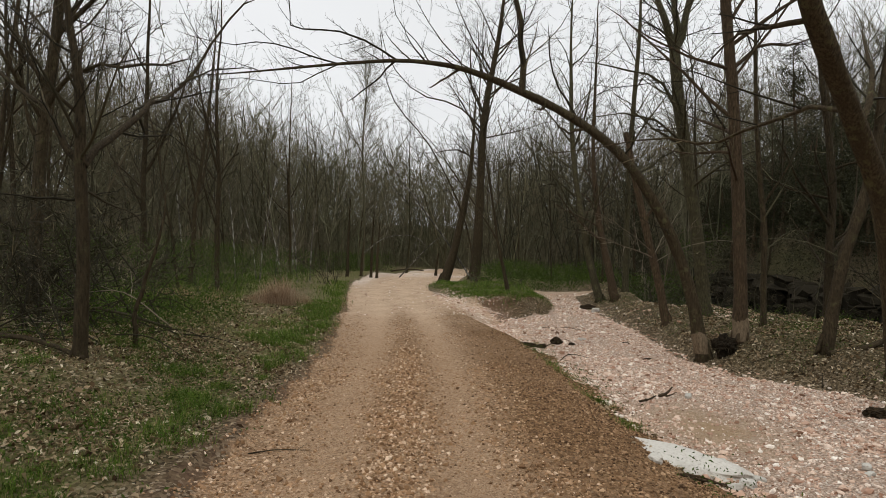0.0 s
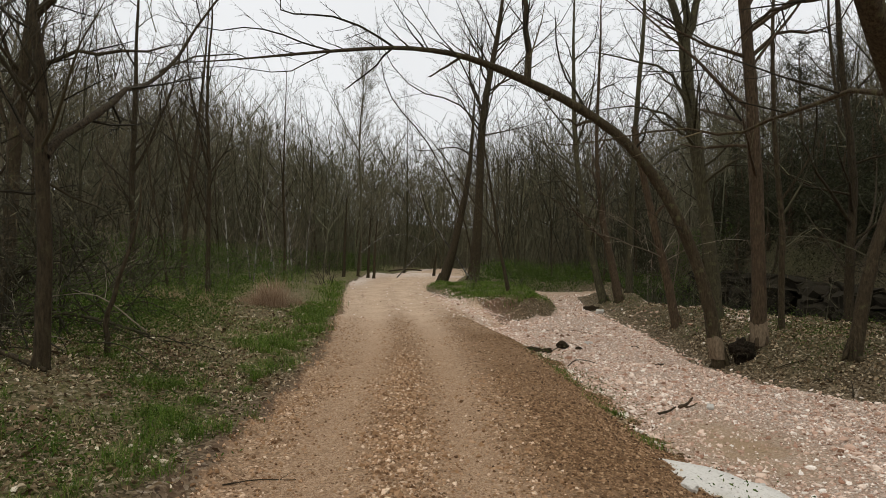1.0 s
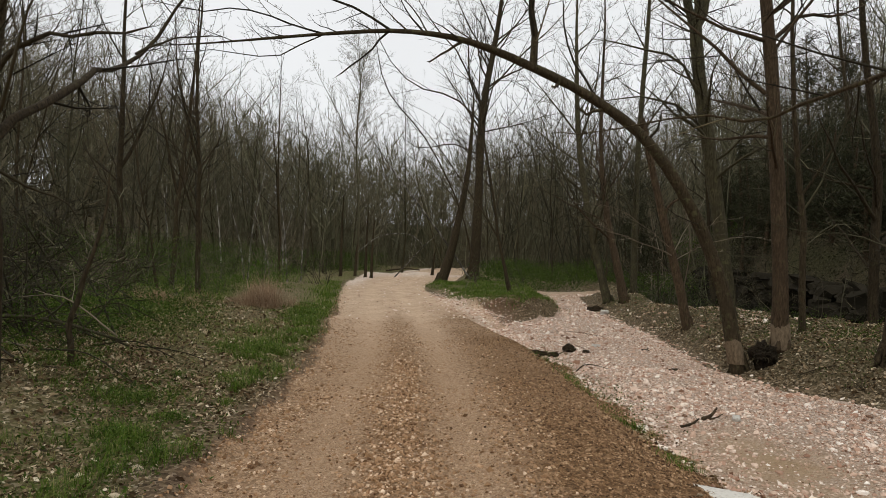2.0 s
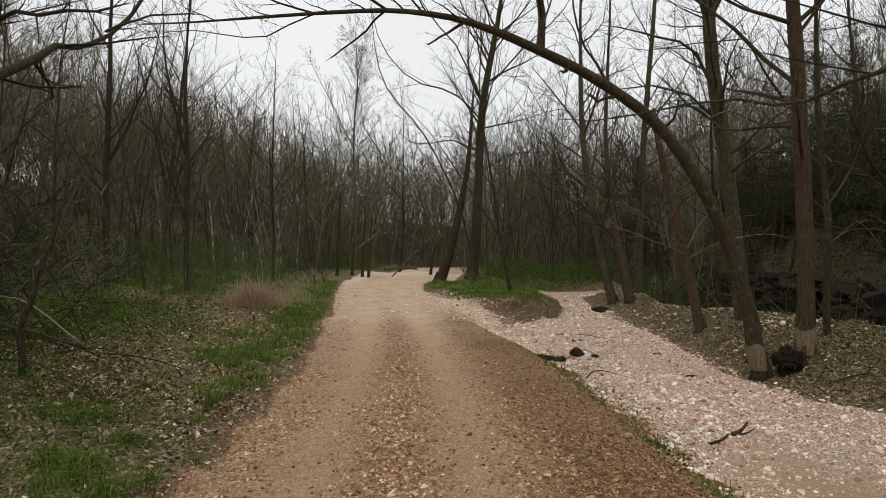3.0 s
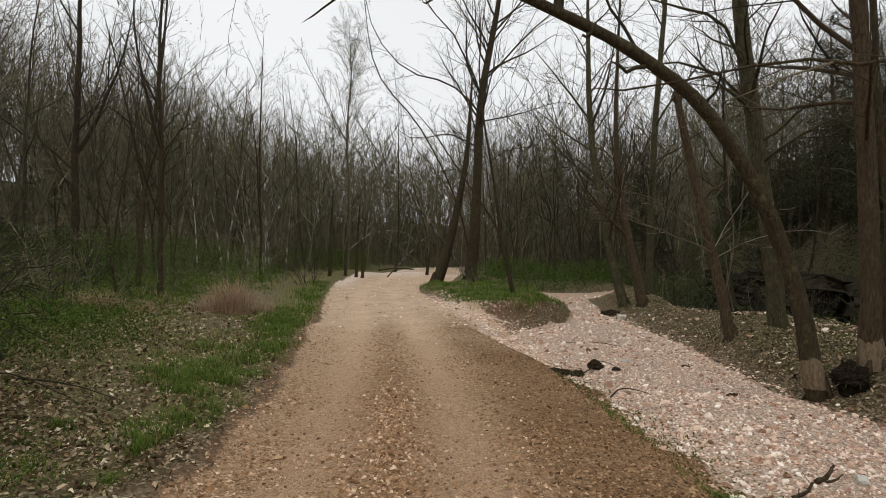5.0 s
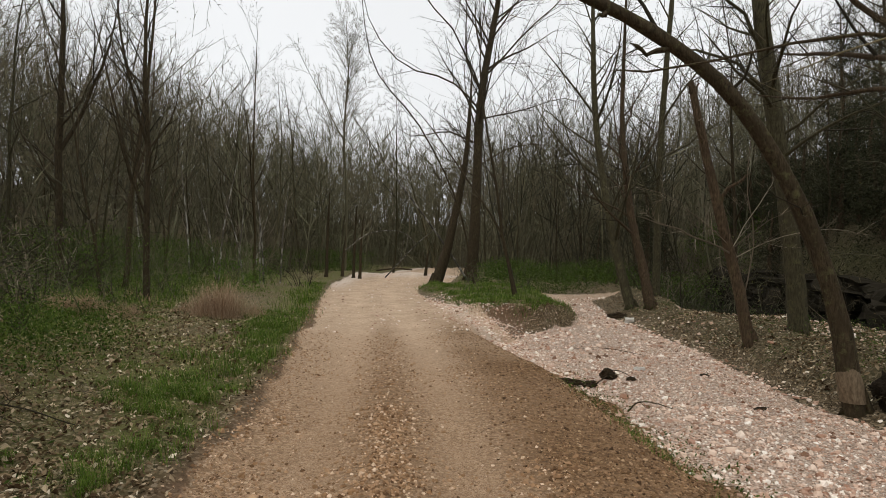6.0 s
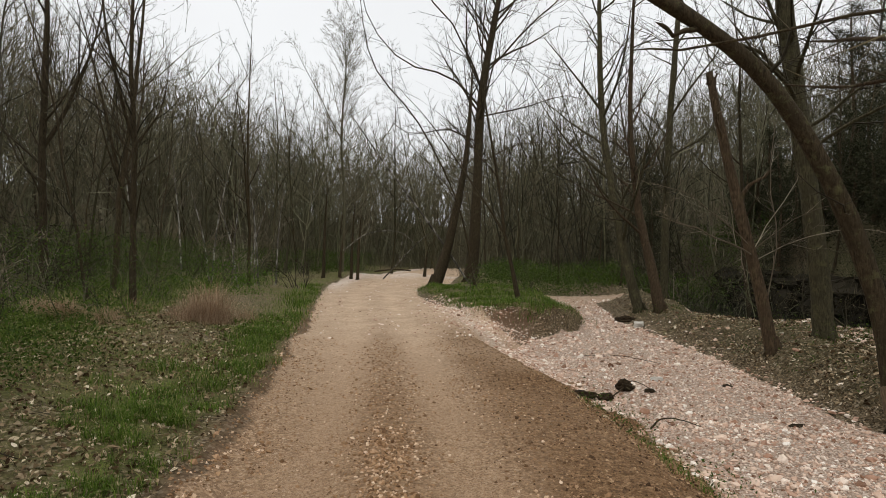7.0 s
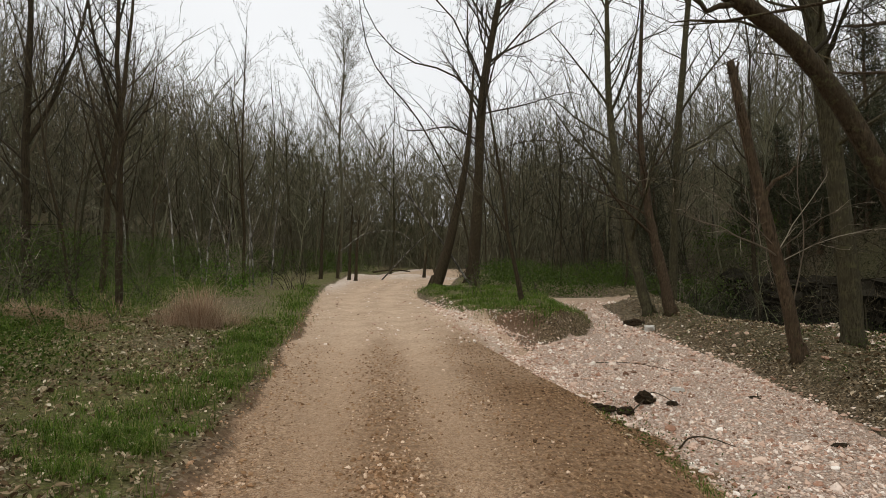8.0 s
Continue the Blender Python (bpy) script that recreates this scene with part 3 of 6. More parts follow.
def bare_tree(rng, tall, r0, trunk_line=None, trunk_r=None, crown_from=0.35, limbs=13, reach=0.3, deepest=3, count=7, lift=0.06, lean=(0, 0), flare=0.5, angle=(0.55, 0.95), thick=0.0035, sides=9, forks=0, bend=0.035):
    """Trunk and crown meshes of a leafless tree, its foot at the origin."""
    trunk, crown, tips = Wood(), Wood(), []
    if trunk_line is None:
        n = 11
        trunk_line = wander(rng, (0, 0, -0.25), (lean[0], lean[1], 1), tall, n, bend, 0.03)
    else:
        n = max(14, 3 * len(trunk_line))
        trunk_line = curve_through(trunk_line, n)
    t = np.linspace(0, 1, n)
    if trunk_r is None:
        trunk_r = r0 * (1 - 0.9 * t ** 1.05)
        trunk_r[0] *= 1 + flare
        trunk_r[1] *= 1 + flare * 0.1
    else:
        trunk_r = np.interp(t, np.linspace(0, 1, len(trunk_r)), trunk_r)
    trunk.add(trunk_line, trunk_r, sides)
    for i in range(forks):
        # a second leader, almost as stout as the trunk
        j = int(rng.uniform(0.25, 0.6) * (n - 1))
        way = side_way(rng, trunk_line[j + 1] - trunk_line[j], rng.uniform(0.3, 0.55))
        length = tall * (1 - j / (n - 1)) * rng.uniform(0.7, 0.95)
        line = wander(rng, trunk_line[j], way, length, 9, 0.07, 0.07)
        rad = np.linspace(0.72, 0.08, 9) * trunk_r[j]
        trunk.add(line, rad, 6)
        shoots(rng, crown, line, rad, 1, deepest - 1, count * 1.6, 0.34, lift, 0.2, (0.45, 0.85), tips, thick)
    for i in range(limbs):
        s = crown_from + (0.97 - crown_from) * (i + rng.random() * 0.8) / limbs
        f = s * (n - 1)
        j = min(int(f), n - 2)
        at = trunk_line[j] + (trunk_line[j + 1] - trunk_line[j]) * (f - j)
        r = max(0.006, trunk_r[j] * rng.uniform(0.3, 0.55))
        way = side_way(rng, trunk_line[j + 1] - trunk_line[j], rng.uniform(*angle))
        way[2] = abs(way[2]) * 0.8 + 0.1 if rng.random() < 0.85 else way[2]
        length = tall * reach * (1.2 - 0.75 * s) * rng.uniform(0.6, 1.25)
        line = wander(rng, at, way, length, 7, 0.11, lift)
        rad = np.linspace(1, 0.15, 7) * min(r, 0.0115 * length + 0.009)
        (trunk if r > 0.03 and s < 0.8 else crown).add(line, rad, 5)
        shoots(rng, crown, line, rad, 2, deepest, count, 0.45, lift, 0.15, (0.5, 0.95), tips, thick)
    return trunk, crown, tips


def leaf_cloud(rng, centres, per, spread_r, size, flat=0.6, slim=0.45):
    """Small pointed leaves round the centres: vertices and faces."""
    c = np.repeat(np.asarray(centres, float), per, 0)
    m = len(c)
    p = c + rng.normal(0, spread_r, (m, 3)) * np.array([1, 1, flat])
    a = rng.normal(0, 1, (m, 3))
    a /= np.linalg.norm(a, axis=1, keepdims=True)
    b = np.cross(a, rng.normal(0, 1, (m, 3)))
    b /= np.linalg.norm(b, axis=1, keepdims=True) + 1e-9
    s = size * rng.uniform(0.6, 1.4, (m, 1))
    v = np.stack([p - a * s, p + b * s * slim, p + a * s, p - b * s * slim], 1).reshape(-1, 3)
    f = np.arange(m * 4).reshape(m, 4)
    return v, f


def stamp(r, templates, x, y, z, low, high, tilt=0.06):
    """Copies of template geometry at the places, turned and scaled at random, joined: vertices and faces."""
    V, Q, T3, base = [], [np.zeros((0, 4), int)], [np.zeros((0, 3), int)], 0
    kind = r.integers(len(templates), size=len(x))
    for k, (tv, (tq, tt)) in enumerate(templates):
        i = np.nonzero(kind == k)[0]
        m = len(i)
        if not m:
            continue
        turn = turned(r, m, tilt) * r.uniform(low, high, m)[:, None, None]
        V.append((np.einsum("mij,kj->mki", turn, tv) + np.stack([x[i], y[i], z[i]], -1)[:, None, :]).reshape(-1, 3))
        offs = (base + np.arange(m) * len(tv))[:, None, None]
        Q.append((tq[None] + offs).reshape(-1, 4))
        T3.append((tt[None] + offs).reshape(-1, 3))
        base += m * len(tv)
    return np.concatenate(V), (np.concatenate(Q), np.concatenate(T3))


def turned(r, m, tilt):
    """m random turns about z with a little tilt, as matrices."""
    a, bx, by = r.uniform(0, 6.283, m), r.normal(0, tilt, m), r.normal(0, tilt, m)
    ca, sa = np.cos(a), np.sin(a)
    z = np.zeros(m)
    o = z + 1
    Rz = np.stack([np.stack([ca, -sa, z], -1), np.stack([sa, ca, z], -1), np.stack([z, z, o], -1)], 1)
    Rx = np.stack([np.stack([o, z, z], -1), np.stack([z, np.cos(bx), -np.sin(bx)], -1), np.stack([z, np.sin(bx), np.cos(bx)], -1)], 1)
    Ry = np.stack([np.stack([np.cos(by), z, np.sin(by)], -1), np.stack([z, o, z], -1), np.stack([-np.sin(by), z, np.cos(by)], -1)], 1)
    return Rx @ Ry @ Rz


def scatter(r, n, x0, x1, y0, y1, keep):
    """Up to n places in a rectangle, kept with the chance that keep(x, y) gives."""
    x, y = r.uniform(x0, x1, n), r.uniform(y0, y1, n)
    ok = r.random(n) < keep(x, y)
    return x[ok], y[ok]

# ---- the trees beside the road and the creek ----
def tree_thing(name, place, built, m_trunk, m_crown, label, rng, group="", buds=0):
    ob = thing(name, place, label, "tree", group)
    trunk, crown, tips = built
    part_mesh("trunk", trunk.mesh("trunk", m_trunk, 0.2, rng), ob)
    if crown.lines:
        part_mesh("crown", crown.mesh("crown", m_crown), ob)
    if buds and tips:
        pick = [tips[i] for i in rng.choice(len(tips), min(buds, len(tips)), replace=False)]
        v, f = leaf_cloud(rng, pick, 3, 0.05, 0.022)
        part_mesh("young_leaves", mesh_from("young_leaves", v, f, M_BUD, False), ob, "tiny yellow-green spring leaves")
    return ob


def grown(seed, line, radii, label, name="bare_tree", bark_m=M_BARK, twig_m=M_TWIG, limbs=10, crown_from=0.45, reach=0.25, deepest=4, count=5.5, lift=0.06, boughs=(), thick=0.004, buds=0, group="", angle=(0.55, 0.95), waver=0.0, forks=0):
    """A tree with a trunk through given world points, most set to fit the camera's view; boughs: (points, first radius,
    last radius, shoots) of limbs set the same way.
    """
    r = np.random.default_rng(seed)
    x, y = line[0][0], line[0][1]
    foot = np.array([x, y, h_at(x, y)])
    rel = [np.asarray(p, float) - foot for p in line]
    rel[0] = np.array([0, 0, -0.2])
    if waver:
        dense = curve_through(rel, 4 * len(rel))
        dense[1:] += np.cumsum(r.normal(0, waver * 0.5, dense[1:].shape), 0) * np.array([0.6, 0.6, 0.0])
        rel = list(dense)
        radii = np.interp(np.linspace(0, 1, len(rel)), np.linspace(0, 1, len(radii)), radii)
    tall = float(np.linalg.norm(rel[-1]))
    trunk, crown, tips = bare_tree(r, tall, radii[0], rel, np.array(radii, float), crown_from, limbs, reach, deepest, count, lift, angle=angle, thick=thick, sides=12, forks=forks)
    # root flare
    for a in np.arange(5) * 2 * math.pi / 5 + r.uniform(0, 1):
        d = np.array([math.cos(a), math.sin(a), 0])
        q = radii[0]
        trunk.add([rel[1] * 0.1 + d * q * 0.45 + np.array([0, 0, q * 1.3]), d * q * 0.95 + np.array([0, 0, 0.2 * q]), d * q * 1.75 + np.array([0, 0, -0.12])], [q * 0.3, q * 0.32, q * 0.16], 6)
    for pts, r0, r1, n in boughs:
        c = curve_through([np.asarray(p, float) - foot for p in pts], max(7, 2 * len(pts)))
        c[1:-1] += r.normal(0, 0.008 + 0.35 * r0, c[1:-1].shape)
        rad = np.linspace(r0, r1, len(c))
        (trunk if r0 > 0.03 else crown).add(c, rad, 6)
        if n:
            shoots(r, crown, c, rad, 2, 4, n, 0.28, 0.05, 0.1, (0.5, 1.0), tips, thick)
    return tree_thing(name, foot, (trunk, crown, tips), bark_m, twig_m, label, r, group, buds)


# the tree that arches over the road, from the creek's bank
arch_tree = grown(1, [(6.10, 14.2, -0.16), (5.67, 14.2, 1.49), (5.01, 14.2, 3.07), (4.14, 14.15, 4.31), (3.09, 14.15, 5.13), (1.78, 14.14, 5.81), (0.47, 14.0, 6.27), (-0.82, 13.8, 6.39), (-2.31, 13.55, 6.24), (-4.21, 13.2, 5.95), (-5.35, 13.0, 5.81)],
                  [0.165, 0.132, 0.116, 0.108, 0.1, 0.088, 0.062, 0.046, 0.033, 0.018, 0.007], "brown-barked tree arching over the gravel road", "arching_tree", bark_m=M_BARK_MOSSY, limbs=10, crown_from=0.55, reach=0.13, count=4,
                  boughs=[([(1.84, 14.14, 5.8), (1.91, 14.14, 6.6), (1.76, 14.14, 7.65), (1.59, 14.14, 8.96), (1.5, 14.1, 11)], 0.088, 0.03, 9),
                          ([(-1.07, 13.75, 6.37), (-1.64, 13.75, 5.84), (-2.19, 13.7, 5.4)], 0.022, 0.012, 0),
                          ([(0.4, 14.0, 6.27), (-0.05, 13.95, 5.97), (-0.35, 13.9, 5.83)], 0.032, 0.012, 0),
                          ([(-1.07, 13.75, 6.41), (-1.83, 13.7, 6.86), (-2.46, 13.65, 7.0), (-3.34, 13.6, 7.08), (-3.4, 13.5, 7.64), (-3.5, 13.5, 8.5)], 0.026, 0.009, 7),
                          ([(-2.31, 13.55, 6.24), (-3.06, 13.5, 6.45), (-3.9, 13.4, 6.67), (-4.9, 13.3, 6.6), (-5.9, 13.2, 6.9)], 0.02, 0.006, 8),
                          ([(-2.3, 13.55, 6.24), (-3.3, 13.5, 5.77), (-4.3, 13.5, 5.9), (-5.4, 13.4, 5.85)], 0.014, 0.005, 6),
                          ([(3.35, 14.15, 4.95), (2.95, 14.05, 4.85), (2.62, 13.95, 4.94)], 0.045, 0.02, 0),
                          ([(3.1, 14.15, 5.2), (2.6, 14.3, 6.3), (2.5, 14.5, 7.6)], 0.03, 0.01, 7),
                          ([(4.2, 14.15, 4.3), (4.35, 14.0, 4.55), (4.4, 13.9, 4.9)], 0.03, 0.01, 3), ([(2.4, 14.15, 5.5), (2.3, 14.0, 5.35), (2.15, 13.9, 5.3)], 0.035, 0.018, 0),
                          ([(5.3, 14.2, 2.4), (5.1, 14.0, 2.6), (4.7, 13.8, 2.7), (4.2, 13.6, 3.0)], 0.014, 0.004, 6), ([(0.9, 14.05, 6.15), (0.8, 13.9, 6.45), (0.5, 13.8, 6.9)], 0.014, 0.005, 6),
                          ([(-0.3, 13.9, 6.38), (-0.5, 13.8, 6.7), (-1.0, 13.7, 7.3), (-1.2, 13.6, 8.2)], 0.016, 0.005, 7)])

gnawed_tree = grown(2, [(6.90, 14.15, -0.02), (6.9, 14.15, 2.0), (6.83, 14.15, 3.98), (6.73, 14.15, 5.95), (6.57, 14.15, 7.9), (6.4, 14.2, 11.2), (6.3, 14.3, 15)],
                    [0.18, 0.145, 0.135, 0.125, 0.112, 0.08, 0.02], "straight brown tree with bark gnawed pale at its foot", "gnawed_tree", bark_m=M_BARK_RED, limbs=18, crown_from=0.3, reach=0.3, lift=0.03, angle=(0.8, 1.35),
                    boughs=[([(6.7, 14.15, 6.3), (7.6, 14.5, 7.0), (8.6, 14.8, 7.1), (9.6, 15.2, 7.6)], 0.05, 0.012, 8)])

leaning_tree = grown(3, [(7.3, 9.75, 0.1), (6.55, 9.0, 2.42), (5.42, 8.1, 3.93), (4.45, 7.3, 4.9), (3.6, 6.6, 6.2), (3.1, 6.2, 8), (2.9, 6.0, 10)],
                     [0.16, 0.145, 0.135, 0.125, 0.1, 0.06, 0.02], "thick mossy tree leaning out over the creek bed", "leaning_tree", bark_m=M_BARK_MOSSY, limbs=7, crown_from=0.6, reach=0.2,
                     boughs=[([(5.35, 8.1, 3.92), (5.26, 8.8, 4.13), (5.15, 10, 4.12), (4.8, 11, 3.99), (4.0, 11.8, 4.24), (2.5, 12.5, 4.1), (1.9, 12.9, 4.2)], 0.042, 0.008, 9),
                             ([(4.4, 7.4, 4.85), (4.1, 7.7, 4.9), (4.2, 8.5, 5.1), (4.3, 9.2, 5.2), (4.3, 10.2, 5.0)], 0.04, 0.01, 9),
                             ([(5.6, 8.2, 3.7), (6.2, 8.8, 4.6), (6.7, 9.6, 5.2), (7.3, 10.6, 6.1)], 0.05, 0.012, 9)])

bank_tree = grown(4, [(7.68, 12.3, 0.4), (8.05, 12.3, 1.78), (8.5, 12.3, 3.15), (8.85, 12.4, 4.4), (9.2, 12.5, 7), (9.3, 12.6, 10.5)], [0.135, 0.115, 0.105, 0.09, 0.06, 0.015], "slanting bank tree with dark brown bark", twig_m=M_TWIG_GREY, limbs=10, crown_from=0.4, reach=0.28,
                  boughs=[([(8.1, 12.3, 1.9), (7.4, 12.6, 2.3), (6.6, 13.0, 2.4), (5.9, 13.4, 2.7)], 0.016, 0.004, 9), ([(8.3, 12.3, 2.6), (8.9, 12.7, 3.0), (9.6, 13.2, 3.0)], 0.016, 0.004, 9)])
thin_tree = grown(5, [(8.03, 15.3, 0.3), (8.05, 15.3, 3), (7.95, 15.4, 6), (8.1, 15.5, 11)], [0.075, 0.065, 0.05, 0.01], "thin straight young tree on the creek bank", waver=0.05, twig_m=M_TWIG_GREY, limbs=12, crown_from=0.3, reach=0.22,
                  boughs=[([(8.05, 15.3, 1.6), (7.3, 15.6, 1.9), (6.4, 15.8, 1.95), (5.5, 16.0, 2.2)], 0.014, 0.004, 10), ([(8.05, 15.3, 2.1), (8.9, 15.6, 2.6), (9.7, 15.8, 2.6)], 0.014, 0.004, 9), ([(8.05, 15.3, 2.8), (7.2, 15.0, 3.3), (6.5, 14.8, 3.4)], 0.014, 0.004, 9)])
second_tree = grown(6, [(9.75, 15.5, 0.2), (9.85, 15.5, 2.2), (9.95, 15.5, 4.2), (9.7, 15.6, 8), (9.8, 15.8, 13)], [0.11, 0.1, 0.09, 0.06, 0.015], "grey-brown young tree on the creek bank", waver=0.05, twig_m=M_TWIG_GREY, limbs=16, crown_from=0.15, reach=0.28, angle=(0.8, 1.35))

forked_tree = grown(7, [(8.15, 19, 0.0), (8.0, 19, 2.0), (7.77, 19, 3.78), (7.41, 19, 6.42), (7.25, 19, 8.2), (7.3, 19, 8.9)], [0.21, 0.2, 0.19, 0.175, 0.165, 0.13], "tall tree forking into three upright limbs", "forked_tree", bark_m=M_BARK_GREY, limbs=13, crown_from=0.4, reach=0.42, lift=0.02, angle=(0.8, 1.35),
                    boughs=[([(7.25, 19, 8.2), (6.85, 18.9, 9.4), (6.4, 18.8, 11), (6.0, 18.6, 14)], 0.13, 0.03, 12),
                            ([(7.3, 19, 8.6), (7.3, 19.1, 10), (7.35, 19.2, 12), (7.2, 19.4, 15)], 0.12, 0.03, 12),
                            ([(7.3, 19, 8.5), (7.7, 19.2, 9.7), (8.1, 19.4, 11.6), (8.5, 19.6, 14.5)], 0.13, 0.03, 12),
                            ([(7.45, 19, 6.3), (6.6, 18.6, 7.3), (5.2, 18.2, 7.6), (3.9, 17.9, 7.7)], 0.05, 0.01, 10),
                            ([(7.6, 19, 5.4), (6.3, 18.4, 6.1), (4.9, 17.7, 6.1), (3.6, 17.2, 5.8)], 0.045, 0.008, 10)])

# the pale twig colour stands in for light caught by its boughs
snag = grown(8, [(6.9, 18.7, 0.1), (6.62, 18.8, 1.3), (6.35, 18.9, 2.6), (6.05, 19.05, 4.2), (5.8, 19.2, 5.75), (5.78, 19.2, 5.82)], [0.14, 0.125, 0.115, 0.1, 0.08, 0.03], "broken-off dead tree with a jagged top", "snag", bark_m=M_BARK_RED, twig_m=M_TWIG_DRY_LIT, limbs=0,
             boughs=[([(5.82, 19.2, 5.6), (5.72, 19.15, 5.65), (5.66, 19.1, 5.78)], 0.04, 0.015, 0), ([(5.85, 19.18, 5.4), (5.95, 19.2, 5.75), (5.98, 19.2, 5.95)], 0.04, 0.012, 0),
                     ([(6.3, 18.9, 3.0), (6.6, 18.8, 3.5), (6.95, 18.7, 3.7)], 0.05, 0.02, 0), ([(6.0, 19.05, 4.4), (5.8, 18.9, 4.7), (5.75, 18.8, 5.1)], 0.04, 0.015, 2),
                     ([(6.75, 18.75, 0.9), (6.9, 18.6, 2.2), (6.72, 18.55, 3.6), (6.9, 18.5, 5.0)], 0.014, 0.005, 7),
                     ([(6.5, 18.8, 1.9), (5.6, 18.2, 2.2), (4.6, 17.7, 2.5), (3.7, 17.3, 2.7)], 0.02, 0.005, 11),
                     ([(6.45, 18.8, 2.1), (5.6, 18.5, 2.7), (4.9, 18.3, 3.15), (3.8, 18.0, 3.4)], 0.011, 0.004, 10), ([(6.5, 18.8, 2.0), (6.75, 18.6, 2.6), (7.05, 18.4, 3.15), (7.2, 18.3, 3.6)], 0.011, 0.004, 8),
                     ([(6.5, 18.8, 2.0), (7.0, 18.5, 2.5), (7.5, 18.3, 2.85), (8.1, 18.1, 2.95)], 0.011, 0.004, 9), ([(6.55, 18.8, 1.8), (7.2, 18.5, 2.2), (8.2, 18.2, 2.45), (8.9, 18.0, 2.3)], 0.011, 0.004, 9)])

twin_a = grown(9, [(7.0, 27.0, -0.15), (6.62, 27.2, 1.5), (6.3, 27.5, 3.6), (6.05, 28.1, 6.6), (6.0, 28.3, 10), (6.1, 28.5, 15)], [0.19, 0.16, 0.14, 0.12, 0.085, 0.02], "creekside tree leaning beside its twin", "twin_tree", bark_m=M_BARK_GREY, twig_m=M_TWIG_GREY, waver=0.04, limbs=24, crown_from=0.28, reach=0.34, lift=0.03, count=6, group="twin trees")
twin_b = grown(10, [(7.5, 26.4, -0.1), (7.2, 26.6, 1.6), (6.9, 26.9, 3.8), (6.75, 27.2, 6.6), (6.9, 27.4, 11), (7.0, 27.5, 14)], [0.2, 0.16, 0.13, 0.085, 0.045, 0.015], "creekside tree leaning beside its twin", "twin_tree", bark_m=M_BARK_RED, waver=0.06, limbs=17, crown_from=0.28, reach=0.3, lift=0.03, count=6, group="twin trees")
slim_tree = grown(12, [(9.0, 30.1, 0.0), (9.05, 30, 3), (9.2, 29.9, 7), (9.6, 29.8, 12.4), (9.7, 29.8, 17)], [0.17, 0.15, 0.13, 0.09, 0.02], "tall slim creekside tree with grey-brown bark", bark_m=M_BARK_GREY, twig_m=M_TWIG_GREY, waver=0.05, limbs=17, crown_from=0.25, reach=0.26, lift=0.03, count=6)

bend_tree = grown(13, [(2.15, 42, 0.2), (2.5, 42, 4.0), (2.76, 42, 10.4), (3.3, 42, 14), (3.95, 42, 17.6), (4.6, 42, 23)], [0.4, 0.29, 0.25, 0.2, 0.15, 0.03], "tall dark tree standing where the road bends", "bend_tree", limbs=22, crown_from=0.3, reach=0.27, count=6.5,
                  boughs=[([(2.8, 42, 10.5), (1.0, 41, 12.0), (-1.6, 40.5, 12.8), (-3.6, 40, 15), (-4.3, 40, 18.5)], 0.065, 0.012, 10), ([(2.65, 42, 7.2), (4.6, 41.5, 8.2), (6.4, 41, 8.3), (8.2, 41, 7.6)], 0.045, 0.01, 9), ([(2.6, 42, 6.5), (1.2, 41.5, 7.0), (-0.4, 41, 6.6)], 0.04, 0.01, 8), ([(3.4, 42, 14.5), (1.5, 41, 17.5), (0.2, 41, 21)], 0.06, 0.012, 11), ([(3.6, 42, 15.5), (5.8, 41.5, 18), (7.0, 41.5, 21.5)], 0.06, 0.012, 11), ([(2.9, 42, 11.5), (1.6, 41, 14.2), (-0.6, 40.5, 17), (-2.5, 40, 20)], 0.065, 0.014, 10),
                          ([(3.0, 42, 12.5), (5.4, 41.5, 15), (7.6, 41, 17), (9.5, 41, 20)], 0.065, 0.014, 10), ([(2.75, 42, 10), (5.0, 41.6, 10.4), (7.4, 41, 11.0), (9.0, 41, 10.6)], 0.05, 0.01, 9),
                          ([(2.6, 42, 8.5), (0.8, 41.4, 9.2), (-1.2, 41, 8.8), (-2.6, 41, 9.6)], 0.06, 0.01, 9)], thick=0.008)
roadside_tree = grown(14, [(0.05, 40, 0.1), (0.65, 40, 1.9), (1.15, 40, 3.9), (1.7, 40, 6.6), (2.0, 40, 9.4), (2.2, 40, 13)], [0.33, 0.27, 0.23, 0.17, 0.11, 0.02], "slanting dark tree at the road's edge", "roadside_tree", limbs=11, crown_from=0.4, reach=0.24, thick=0.008)
bowed_tree = grown(15, [(2.2, 38.5, 0.1), (1.3, 38.5, 4.5), (-0.8, 38.5, 8.85), (-3.3, 38.5, 12.2), (-4.1, 38.5, 17.2)], [0.055, 0.048, 0.04, 0.03, 0.01], "slender bowed sapling leaning over the road", limbs=9, crown_from=0.5, reach=0.15, thick=0.007)
misty_tree = grown(46, [(-7.4, 57, 0.2), (-7.3, 57, 6), (-7.5, 57, 12), (-7.2, 57, 17), (-7.4, 57, 22)], [0.11, 0.095, 0.075, 0.05, 0.012], "tall pale grey tree with a fine brush of twigs", bark_m=M_TWIG_HAZE, twig_m=M_TWIG_HAZE, limbs=34, crown_from=0.38, reach=0.24, count=8, lift=0.06, thick=0.01, waver=0.1, forks=2, angle=(0.35, 0.75))
bare_pole = grown(16, [(2.2, 40.6, 0.1), (0.4, 40.3, 2.7), (-1.26, 40, 5.0), (-2.9, 40, 7.2), (-5.0, 40, 10.3)], [0.06, 0.055, 0.05, 0.045, 0.02], "pale barkless dead pole leaning on the trees", "dead_pole", bark_m=M_BARK_PALE, twig_m=M_TWIG_DRY_LIT, limbs=3, crown_from=0.6, reach=0.08, thick=0.006)

